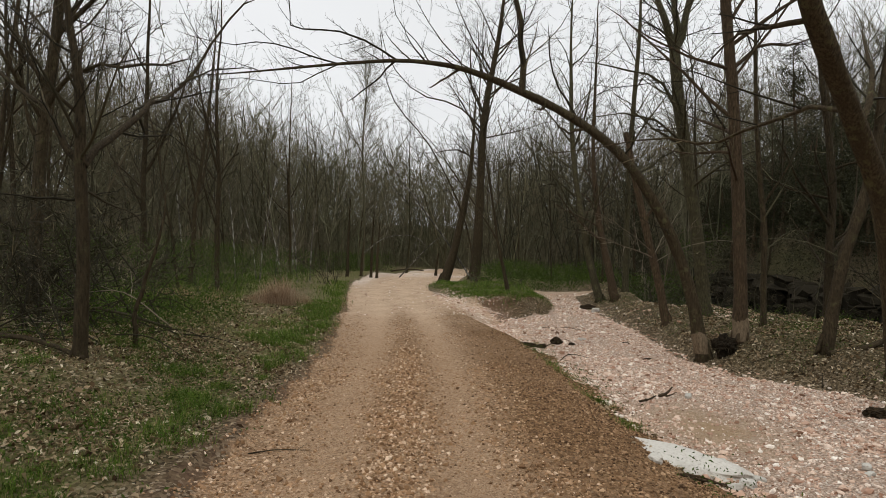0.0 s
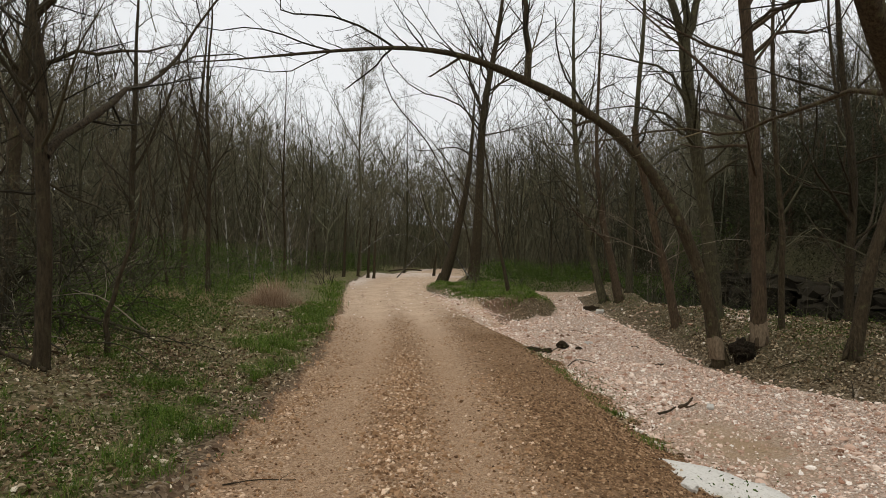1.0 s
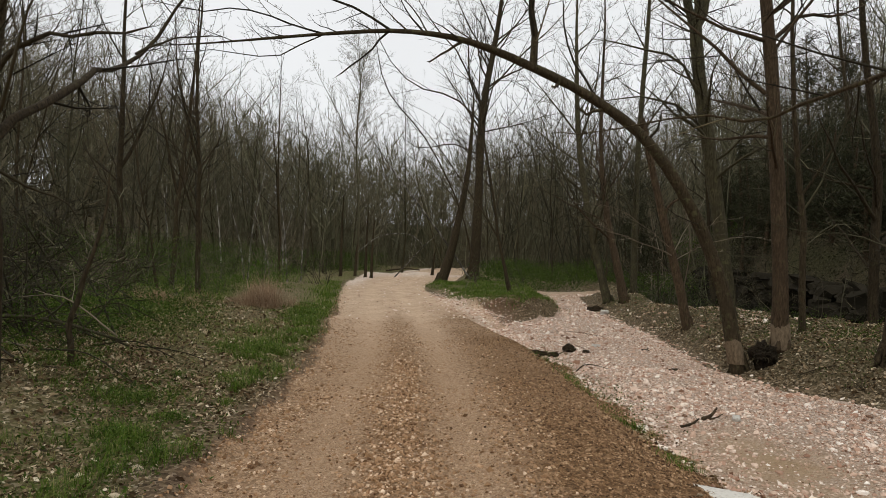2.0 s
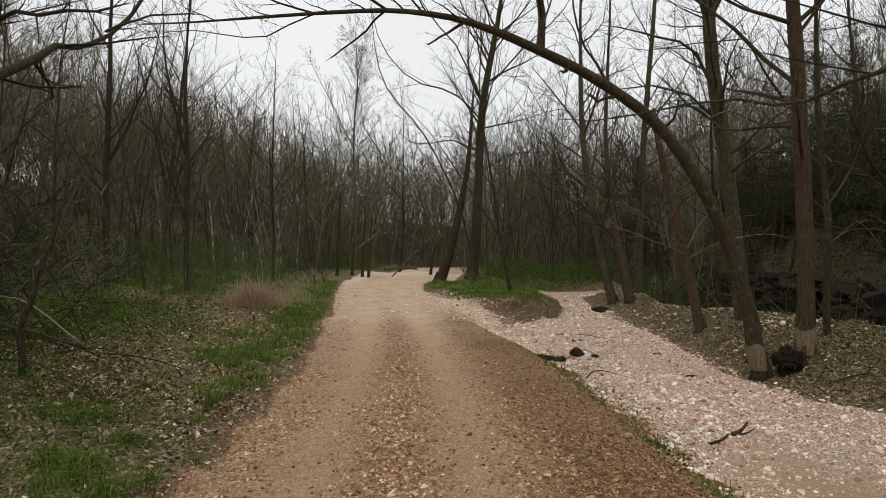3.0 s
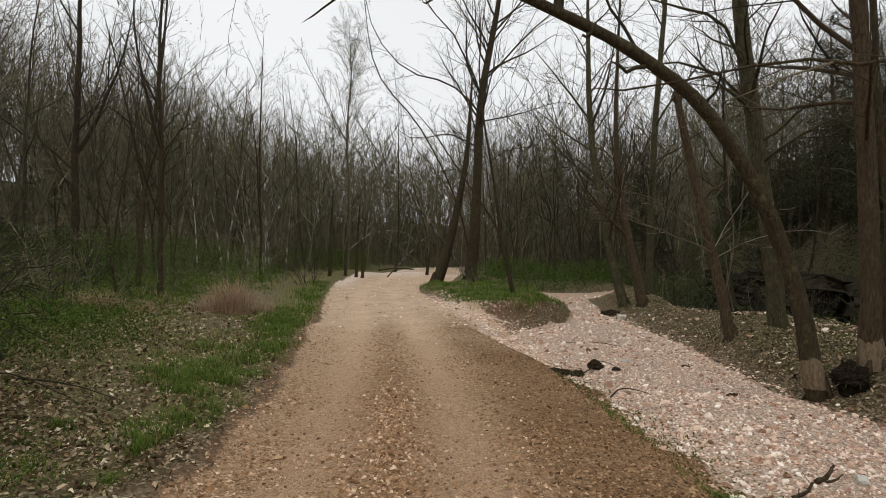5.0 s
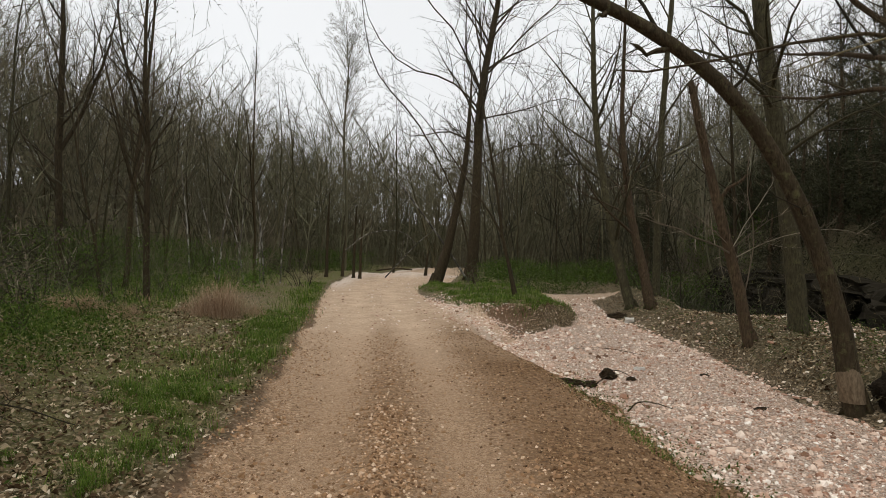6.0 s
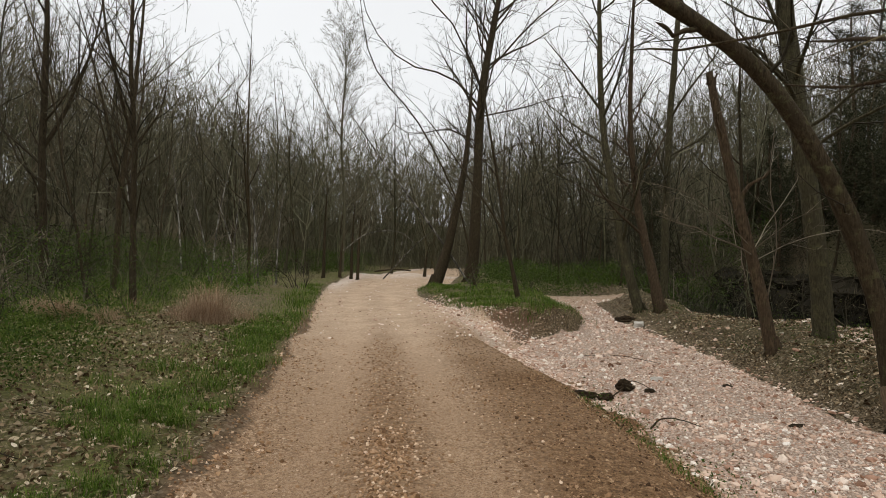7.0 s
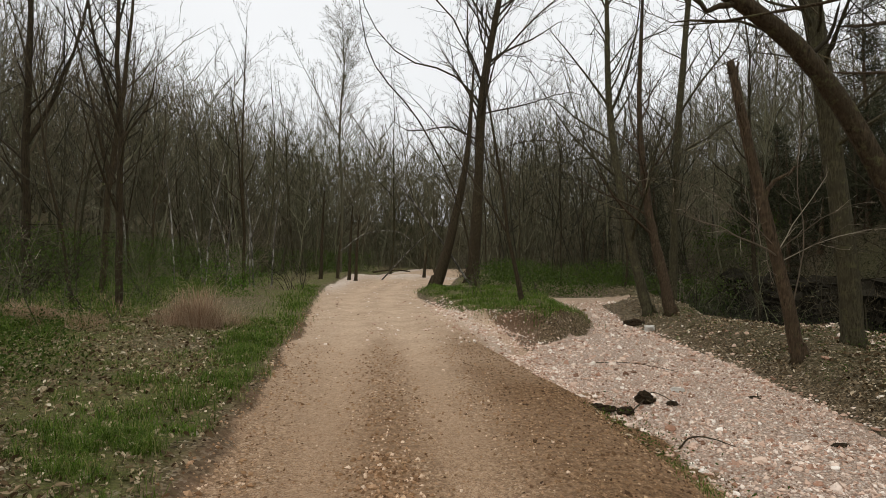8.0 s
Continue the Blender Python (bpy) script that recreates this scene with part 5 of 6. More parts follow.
v, f = heap(rs, np.concatenate([fx, wx]), np.concatenate([fy, wy]), np.concatenate([rs.gamma(3.0, 0.008, len(fx)) + 0.01, rs.gamma(3.0, 0.007, len(wx)) + 0.008]), octa, 0.6, 0.1, 0.4)
tagged(part_mesh("pale_gravel", mesh_from("pale_gravel", v, f, M_SHINGLE, False), road), "pale washed gravel at the road's edge", kind="stuff")
hx, hy = scatter(rs, 9000, -6, -1.7, 4.6, 30, lambda x, y: np.exp(-((x - road_left(y) + 0.12) / 0.2) ** 2))
gx, gy = np.concatenate([gx, hx]), np.concatenate([gy, hy])
gsize = np.concatenate([gsize, rs.gamma(3.0, 0.0045, len(hx)) + 0.005])
octa = [(OCTA_V * rs.uniform(0.8, 1.15, (6, 1)), OCTA_F) for _ in range(6)]
wet = gx - track_line(gy) + rs.normal(0, 0.3, len(gx)) > 1.35 + 0.7 * value_noise(gx, gy, 1.5, 97)
wet &= gy < 22
ex, ey = scatter(rs, 16000, 1.4, 3.4, 4.8, 18, lambda x, y: np.exp(-((x - bed_left(y) + 0.4) / 0.32) ** 2))
gx, gy = np.concatenate([gx, ex]), np.concatenate([gy, ey])
gsize = np.concatenate([gsize, rs.gamma(3.0, 0.0042, len(ex)) + 0.005])
wet = np.concatenate([wet, np.full(len(ex), True)])
v, f = heap(rs, gx[wet], gy[wet], gsize[wet] * 0.9, octa, 0.6, 0.05, 0.4)
tagged(part_mesh("slope_gravel", mesh_from("slope_gravel", v, f, M_GRAVEL_DAMP, False), road), "damp brown gravel on the slope to the creek", kind="stuff")
gx, gy, gsize = gx[~wet], gy[~wet], gsize[~wet]
v, f = heap(rs, gx, gy, gsize, octa, 0.7, 0.15, 0.4)
tagged(part_mesh("gravel", mesh_from("gravel", v, f, M_GRAVEL, False), road), "loose angular buff and brown gravel", kind="stuff")


def leaves(r, x, y, size):
    """Curled fallen leaves: two halves folded along the rib."""
    m = len(x)
    z = height(x, y) + r.uniform(0.003, 0.03, m)
    s = (size * (0.35 + r.gamma(3.0, 0.22, m)))[:, None]
    t = turned(r, m, 0.5)
    fold = r.uniform(-0.25, 0.8, m)
    tpl = np.zeros((m, 6, 3))
    tpl[:, 0] = (-1, 0, 0)
    tpl[:, 1] = (-0.45, 0.42, 0)
    tpl[:, 2] = (1, 0, 0)
    tpl[:, 3] = (-0.1, -0.5, 0)
    tpl[:, 1, 2] = tpl[:, 3, 2] = fold
    tpl[:, 4] = (0.35, 0.5, 0)
    tpl[:, 5] = (0.75, -0.25, 0)
    tpl[:, 4, 2] = fold * 0.9
    tpl[:, 5, 2] = fold * r.uniform(-0.5, 1.2, m)
    v = np.einsum("mij,mkj->mki", t, tpl * s[:, None, :] * 1.0) + np.stack([x, y, z], -1)[:, None, :]
    q = np.array([(0, 2, 4, 1), (0, 3, 5, 2)])
    return v.reshape(-1, 3), (q[None] + (np.arange(m) * 6)[:, None, None]).reshape(-1, 4)


def litter_chance(x, y):
    L, B2 = road_left(y), bed_right(y)
    d = L - x
    left = step(0.1, 0.6, d) * (0.34 + 0.66 * step(-0.1, 0.25, value_noise(x, y, 0.5, 51) + 0.5 * value_noise(x, y, 1.6, 53)))
    left = left * (1 - 0.6 * np.exp(-((d - 0.7) / 0.5) ** 2) * step(13, 18, y))
    right = step(-0.1, 0.6, x - B2) * step(0.4, -0.4, x - pool_edge(y) - 30 * step(16, 14, y)) * (0.4 + 0.6 * step(-0.15, 0.15, value_noise(x, y, 0.9, 103)))
    left = left * (0.6 + 0.4 * step(7.0, 10.5, y))
    right = right + 0.6 * np.exp(-((x - bed_left(y) + 0.3) / 0.28) ** 2) * step(17, 14, y) * step(-0.2, 0.15, value_noise(x, y, 1.3, 143))
    return np.clip(left + right + 0.8 * bar_mask(x, y) * step(1.6, 2.6, x), 0, 1)


lx1, ly1 = scatter(rs, 42000, -7.5, -1.9, 4.2, 12.5, litter_chance)
lx0, ly0 = scatter(rs, 7000, -7, 8.5, -3, 4.2, litter_chance)
lx2, ly2 = scatter(rs, 38000, -11, -2.3, 12.5, 24, litter_chance)
lx3, ly3 = scatter(rs, 38000, 5.4, 12, 7.5, 24, litter_chance)
lx5, ly5 = scatter(rs, 16000, 5.4, 15, 22, 40, lambda x, y: step(-0.1, 0.6, x - bed_right(y)) * step(0.4, -0.4, x - pool_edge(y)) * (1 - reach_mask(x, y)))
lx4, ly4 = scatter(rs, 8000, 0.5, 4.8, 22.3, 27, lambda x, y: 0.9 * bar_mask(x, y) * step(1.4, 2.4, x))
lx6, ly6 = scatter(rs, 6000, 1.8, 3.4, 5, 17, litter_chance)
lx3, ly3 = np.concatenate([lx3, lx4, lx0, lx5, lx6]), np.concatenate([ly3, ly4, ly0, ly5, ly6])
lx, ly = np.concatenate([lx1, lx2, lx3]), np.concatenate([ly1, ly2, ly3])
v, f = leaves(rs, lx, ly, np.concatenate([np.full(len(lx1), 0.024), np.full(len(lx2), 0.029), np.full(len(lx3), 0.027)]))
tagged(new("leaf_litter", mesh_from("leaf_litter", v, f, M_LITTER, False)), "curled brown and buff dead leaves covering the soil", "leaf litter", kind="stuff")


def blades(r, x, y, tall, wide, lean=0.45):
    """Bent tapering grass blades."""
    m = len(x)
    z = height(x, y) - 0.01
    a = r.uniform(0, 6.283, m)
    out = np.stack([np.cos(a), np.sin(a), np.zeros(m)], -1)
    side = np.stack([-np.sin(a), np.cos(a), np.zeros(m)], -1) * (wide * r.uniform(0.6, 1.3, m))[:, None]
    h = (tall * r.uniform(0.35, 1.35, m) * (1 + 0.9 * value_noise(x, y, 1.4, 67)))[:, None]
    b = r.uniform(0.35 * lean, lean, m)[:, None]
    foot = np.stack([x, y, z], -1)
    up = np.array([0, 0, 1.0])
    mid = foot + up * h * 0.6 + out * h * b * 0.35
    tip = foot + up * h * (1 - 0.35 * b) + out * h * b
    v = np.stack([foot - side, foot + side, mid + side * 0.8, mid - side * 0.8, tip], 1).reshape(-1, 3)
    o = np.arange(m) * 5
    f = (np.stack([o, o + 1, o + 2, o + 3], -1), np.stack([o + 3, o + 2, o + 4], -1))
    return v, f


def tuft_places(r, n, x0, x1, y0, y1, keep, per, spread_r):
    """Places of blades, grouped in tufts."""
    x, y = scatter(r, n, x0, x1, y0, y1, keep)
    k = r.integers(max(2, per // 2), per + per // 2, len(x))
    x, y = np.repeat(x, k), np.repeat(y, k)
    return x + r.normal(0, spread_r, len(x)), y + r.normal(0, spread_r, len(y))


def grass_chance(x, y):
    L = road_left(y)
    d = L - x
    patch = step(0.0, 0.2, 0.2 * step(11, 7, y) + 0.8 * value_noise(x, y, 0.9, 61) + 0.55 * value_noise(x, y, 2.6, 63))
    strip = np.exp(-((d - 0.75 - 0.5 * value_noise(x, y, 0.7, 139)) / 0.42) ** 2) * step(9, 14, y)
    patch = patch * step(-0.02, 0.22, value_noise(x, y, 2.7, 65) + 0.45 * value_noise(x, y, 7.0, 66))
    strip = strip * step(-0.32, 0.08, value_noise(x, y, 1.7, 68) + 0.5 * value_noise(x, y, 4.1, 69))
    return np.clip(step(0.15, 0.5, d) * (0.8 * patch * (0.25 + np.exp(-((d - 1.25) / 0.75) ** 2)) + 1.6 * strip + 0.6 * step(3.8, 5.5, d) * step(11, 15, y)), 0, 1)


def turf_chance(x, y):
    """Thin short grass all over the glade, worn away where the leaves lie thick."""
    d = road_left(y) - x
    return step(0.3, 0.9, d) * (0.25 + 0.9 * step(-0.12, 0.15, value_noise(x, y, 0.42, 133) + 0.4 * value_noise(x, y, 1.6, 53)))


parts = []
for n, area, keep, per, sp, tall, wide, bend in [
        (4600, (-7.5, -2.0, 4.2, 13), grass_chance, 34, 0.055, 0.15, 0.0026, 1.5),
        (4400, (-11, -2.3, 13, 24), grass_chance, 20, 0.08, 0.18, 0.0036, 1.4),
        (4200, (-15, -3.5, 24, 42), grass_chance, 8, 0.16, 0.24, 0.007, 1.3),
        (3600, (-1.2, 5.6, 23.3, 40), lambda x, y: bar_mask(x, y) * step(-0.35, 0.0, value_noise(x, y, 1.3, 78)) * step(23.3, 24.3, y + 1.0 * value_noise(x, y, 0.8, 77)), 10, 0.13, 0.2, 0.006, 1.4),
        (420, (2.1, 3.1, 6.0, 16), lambda x, y: np.exp(-((x - bed_left(y) + 0.42) / 0.22) ** 2) * step(0.02, 0.2, value_noise(x, y, 1.5, 71)), 16, 0.09, 0.11, 0.0032, 1.5),
        (900, (5.8, 11, 8, 24), lambda x, y: step(0.2, 0.9, x - bed_right(y)) * step(0.1, 0.3, value_noise(x, y, 0.8, 73)), 10, 0.08, 0.09, 0.004, 1.2)]:
    x, y = tuft_places(rs, n, *area, keep, per, sp)
    parts.append(blades(rs, x, y, tall, wide, bend))
V, F4, F3, base = [], [], [], 0
for v, (q, t) in parts:
    V.append(v)
    F4.append(q + base)
    F3.append(t + base)
    base += len(v)
tagged(new("spring_grass", mesh_from("spring_grass", np.concatenate(V), (np.concatenate(F4), np.concatenate(F3)), M_GRASS, False)), "fresh green spring grass in tufts and patches", "grass", kind="stuff")

parts = []
for n, area, per, sp, tall, wide in [(7500, (-7.5, -2.0, 4.2, 13), 8, 0.06, 0.055, 0.0022), (9000, (-11, -2.3, 13, 25), 5, 0.08, 0.07, 0.0034)]:
    x, y = tuft_places(rs, n, *area, turf_chance, per, sp)
    parts.append(blades(rs, x, y, tall, wide, 1.7))
v = np.concatenate([parts[0][0], parts[1][0]])
f = tuple(np.concatenate([parts[0][1][k], parts[1][1][k] + len(parts[0][0])]) for k in (0, 1))
tagged(new("thin_turf", mesh_from("thin_turf", v, f, M_TURF, False)), "thin olive turf and straw over the glade", "grass", kind="stuff")

for cx0, cy0, wide0, high0 in [(-5.7, 21.4, 0.5, 1.6), (-6.3, 21.7, 0.45, 0.95), (-5.1, 21.9, 0.4, 0.8), (-8.6, 20.4, 0.5, 0.5), (-9.4, 20.8, 0.4, 0.45), (-7.7, 20.2, 0.4, 0.38)]:
    x, y = tuft_places(rs, 260, cx0 - 1.6, cx0 + 1.6, cy0 - 1.6, cy0 + 1.6, lambda x, y: np.exp(-((x - cx0) / wide0) ** 2 - ((y - cy0) / wide0) ** 2), 80, 0.14)
    v, f = blades(rs, x, y, high0 * np.exp(-0.9 * ((x - cx0) / wide0) ** 2 - 0.3 * ((y - cy0) / wide0) ** 2), 0.0026, 1.2)
    tagged(new("dry_grass_clump", mesh_from("dry_grass_clump", v, f, M_STRAW, False)), "reddish clump of dead dry grass on the verge", "dry grass", kind="stuff")
x, y = tuft_places(rs, 260, -12, -4.8, 17, 27, lambda x, y: 0.5 * step(3.5, 5, road_left(y) - x) * step(0.0, 0.3, value_noise(x, y, 0.6, 75)), 14, 0.1)
v, f = blades(rs, x, y, 0.3, 0.005, 0.8)
tagged(new("dry_stalks", mesh_from("dry_stalks", v, f, M_STRAW, False)), "straw-coloured dead stalks at the wood's edge", "dry grass", kind="stuff")


# ---- green undergrowth ----
def undergrowth(name, r, n, x0, x1, y0, y1, keep, low, high, per, size, material, label):
    x, y = scatter(r, n, x0, x1, y0, y1, keep)
    z = height(x, y) + low + (high - low) * r.random(len(x)) ** 1.7
    v, f = leaf_cloud(r, np.stack([x, y, z], -1), per, 0.2, size, 0.7, 0.38)
    tagged(new(name, mesh_from(name, v, f, material, False)), label, "undergrowth", kind="stuff")


def left_wood(x, y):
    return step(2.2, 4.5, road_left(y) - x) * (0.3 + 0.7 * step(-0.15, 0.15, value_noise(x, y, 0.35, 81))) * (1 - np.exp(-((road_left(y) - x - 4.5) / 1.2) ** 2) * step(19, 16, y))


undergrowth("undergrowth", rs, 10500, -24, -6.5, 15, 50, left_wood, 0.02, 2.1, 16, 0.029, M_BUSH, "low green spring undergrowth at the wood's edge")
undergrowth("undergrowth", rs, 5200, 2, 24, 38.3, 56, lambda x, y: step(1.5, 3.5, x - road_right(y)) * (1 - reach_mask(x, y)) * (1 - 0.5 * step(46, 56, y)), 0.02, 1.3, 13, 0.06, M_BUSH, "low green spring undergrowth beyond the creek")
undergrowth("leafy_bush", rs, 420, -10.2, -6.4, 28.5, 34, lambda x, y: np.exp(-(((x + 8.3) / 0.9) ** 2 + ((y - 31.2) / 1.3) ** 2)), 0.05, 1.3, 26, 0.042, M_BUSH_BRIGHT, "bright green leafy bush beside the road")
undergrowth("undergrowth", rs, 1700, -18, -4.5, 56.5, 70, lambda x, y: step(0.5, 2.0, road_left(y) - x), 0.02, 1.8, 13, 0.06, M_BUSH, "low green undergrowth behind the gravel berm")
undergrowth("young_leaves", rs, 6500, -34, -7, 16, 62, lambda x, y: 0.8 * step(-0.05, 0.2, value_noise(x, y, 0.2, 83)), 0.8, 9.0, 6, 0.028, M_BUD, "sparse yellow-green leaves on understory shrubs")
undergrowth("young_leaves", rs, 1500, 8, 34, 22, 60, lambda x, y: 0.8 * step(-0.05, 0.2, value_noise(x, y, 0.2, 85)), 0.8, 4.5, 5, 0.032, M_BUD, "sparse yellow-green leaves on understory shrubs")
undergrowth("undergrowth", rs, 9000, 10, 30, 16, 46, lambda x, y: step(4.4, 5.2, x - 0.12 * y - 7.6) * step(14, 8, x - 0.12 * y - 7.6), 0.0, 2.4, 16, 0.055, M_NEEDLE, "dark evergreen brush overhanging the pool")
undergrowth("undergrowth", rs, 2600, -11, -5.0, 8.4, 16, lambda x, y: 0.8 * step(-0.1, 0.15, value_noise(x, y, 0.6, 87)), 0.0, 0.8, 14, 0.028, M_BUSH, "dark green leafy undergrowth under the verge trees")
undergrowth("ground_cover", rs, 5200, -7.5, -2.3, 4.2, 11, lambda x, y: step(0.2, 0.7, road_left(y) - x) * step(0.0, 0.25, value_noise(x, y, 1.7, 89) + 0.4 * value_noise(x, y, 4.5, 90) + 0.12 * step(9, 6, y)), 0.0, 0.05, 8, 0.022, M_BUSH, "low dark green weeds among the fallen leaves")
undergrowth("ground_cover", rs, 4200, 6.0, 11, 8, 27, lambda x, y: step(0.3, 0.9, x - bed_right(y)) * step(-0.1, 0.2, value_noise(x, y, 1.2, 101) + 0.4 * value_noise(x, y, 3.5, 102)), 0.0, 0.07, 8, 0.024, M_BUSH, "low dark green weeds on the littered bank")

undergrowth("ground_cover", rs, 1500, 2.0, 3.3, 5.8, 16, lambda x, y: np.exp(-((x - bed_left(y) + 0.4) / 0.22) ** 2) * step(-0.05, 0.2, value_noise(x, y, 1.3, 145)), 0.0, 0.12, 9, 0.02, M_BUSH, "dark green weeds along the road's lower edge")

# ---- the pool and the ledge below the right-hand hill ----
def grid_sheet(x0, x1, y0, y1, nx, ny, z):
    X, Y = np.meshgrid(np.linspace(x0, x1, nx), np.linspace(y0, y1, ny))
    i = np.arange(nx * ny).reshape(ny, nx)
    q = np.stack([i[:-1, :-1], i[:-1, 1:], i[1:, 1:], i[1:, :-1]], -1).reshape(-1, 4)
    return np.stack([X, Y, np.full_like(X, z)], -1).reshape(-1, 3), q


v, f = grid_sheet(7.6, 24, 16, 46, 8, 12, -0.42)
tagged(new("water", mesh_from("water", v, f, M_WATER)), "still dark pool below the wooded bank", "water", kind="structure")


def boulder(r, sx, sy, sz, material, name="ledge_rock", rough=0.18, sub=2):
    """A weathered block: a rounded box with broken faces."""
    b = bmesh.new()
    bmesh.ops.create_cube(b, size=1)
    bmesh.ops.bevel(b, geom=b.edges[:], offset=0.12, segments=1, affect="EDGES")
    bmesh.ops.subdivide_edges(b, edges=b.edges[:], cuts=sub, use_grid_fill=True)
    for p in b.verts:
        d = noise.noise_vector(p.co * 2.1 + Vector((r.uniform(0, 0.01), sx * 7, sy * 5))) * rough
        p.co = Vector(((p.co.x + d.x) * sx, (p.co.y + d.y) * sy, (p.co.z + d.z) * sz))
    me = bpy.data.meshes.new(name)
    b.to_mesh(me)
    b.free()
    me.materials.append(material)
    return me


rp = np.random.default_rng(77)
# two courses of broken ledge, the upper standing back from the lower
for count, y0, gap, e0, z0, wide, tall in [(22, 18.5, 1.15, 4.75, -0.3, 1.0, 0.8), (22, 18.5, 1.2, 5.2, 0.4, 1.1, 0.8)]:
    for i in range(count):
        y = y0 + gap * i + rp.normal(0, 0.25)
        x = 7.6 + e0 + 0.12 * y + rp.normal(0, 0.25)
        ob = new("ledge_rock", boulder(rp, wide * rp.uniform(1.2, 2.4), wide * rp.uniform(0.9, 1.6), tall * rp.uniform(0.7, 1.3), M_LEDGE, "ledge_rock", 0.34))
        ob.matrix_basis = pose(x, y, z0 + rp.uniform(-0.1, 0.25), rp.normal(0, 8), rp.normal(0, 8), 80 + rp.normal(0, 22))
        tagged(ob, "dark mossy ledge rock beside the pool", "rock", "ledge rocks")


# ---- evergreens on the right-hand hill ----
def cedar(r, tall, wide, boughs=70, foot=0.08):
    trunk, twigs, sprays = Wood(), Wood(), []
    line = wander(r, (0, 0, -0.2), (0, 0, 1), tall, 8, 0.02, 0.02)
    trunk.add(line, np.linspace(0.16, 0.02, 8), 7)
    for i in range(boughs):
        s = r.uniform(foot, 0.99)
        at = line[0] + (line[-1] - line[0]) * s
        a = r.uniform(0, 6.283)
        ln = wide * (1.08 - s) ** 0.7 * r.uniform(0.5, 1.15)
        w = np.array([math.cos(a), math.sin(a), r.uniform(0.0, 0.5)])
        b = wander(r, at, w, ln, 4, 0.1, 0.08)
        twigs.add(b, np.linspace(0.025, 0.006, 4), 3)
        for g in np.linspace(0.25, 1.0, max(3, int(ln * 6))):
            j = min(int(g * 3), 2)
            sprays.append(b[j] + (b[j + 1] - b[j]) * (g * 3 - j))
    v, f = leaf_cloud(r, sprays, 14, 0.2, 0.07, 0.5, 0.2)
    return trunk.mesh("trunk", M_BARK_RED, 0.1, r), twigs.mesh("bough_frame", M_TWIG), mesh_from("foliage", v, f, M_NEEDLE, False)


# the shortest kind is added to darken the slope in place of canopy shade
CEDARS = [cedar(rp, 6.5, 1.9, 60), cedar(rp, 4.6, 1.5, 46), cedar(rp, 2.8, 1.5, 30, 0.02), cedar(rp, 10.5, 2.7, 95)]
first_cedar = {}
for x, y, k in [(15.3, 48.7, 3), (20.8, 35.6, 3), (24.5, 38, 3), (18, 29.5, 1), (16.8, 26.5, 1), (20, 27, 0), (17, 36, 1), (19.5, 41, 0), (22.6, 32.5, 0), (14.7, 47, 0), (16.6, 49, 1), (19.5, 35, 1), (21.5, 30, 1), (25, 37, 0), (23, 27.5, 1), (27, 44, 0), (12.6, 52, 1), (23, 46, 1), (17.8, 32, 1)] + [(13.4 + 0.12 * (17.5 + i * 1.2) + rp.uniform(0, 4), 17.5 + i * 1.2, 2) for i in range(22)] + [(13.1 + 0.12 * (18 + i) + rp.uniform(0, 1.2), 18 + i, 2) for i in range(18)] + [(13.9 + 0.12 * (23 + i * 1.7) + rp.uniform(0, 2.2), 23 + i * 1.7, 1) for i in range(15)]:
    m = pose(x, y, h_at(x, y), 0, 0, rp.uniform(0, 360))
    if k in first_cedar:
        copy_thing(first_cedar[k], m)
        continue
    ob = thing("evergreen_tree", (0, 0, 0), "dark green evergreen standing among bare trees", "tree", "evergreens")
    for name, me in zip(("trunk", "bough_frame", "foliage"), CEDARS[k]):
        part_mesh(name, me, ob)
    ob.matrix_basis = m
    first_cedar[k] = ob


# ---- wood lying about ----
def fallen(name, points, r0, r1, material, label, category="log", twigs=0, seed=1, sides=8, on_ground=True):
    """A fallen log or branch through the world points (z above the ground there)."""
    r = np.random.default_rng(seed)
    pts = [np.array([x, y, (h_at(x, y) if on_ground else 0) + z]) for x, y, z in points]
    foot = pts[0].copy()
    c = curve_through([p - foot for p in pts], max(8, 3 * len(pts)))
    c[1:-1] += r.normal(0, r0 * 0.12, c[1:-1].shape)
    wood = Wood()
    rad = np.linspace(r0, r1, len(c)) * r.uniform(0.9, 1.1, len(c))
    along = c[-1] - c[-2]
    wood.add(np.vstack([c[:1] - (c[1] - c[0]) * 0.01, c, c[-1:] + along * 0.04]), np.concatenate([[0.0], rad, [0.0]]), sides)
    if twigs:
        shoots(r, wood, c, rad, 3, 4, twigs, 0.35, 0.02, 0.15, (0.5, 1.1), None, 0.003)
    ob = new(name, wood.mesh(name, material, 0.15, r))
    ob.matrix_basis = Matrix.Translation(foot)
    return tagged(ob, label, category)


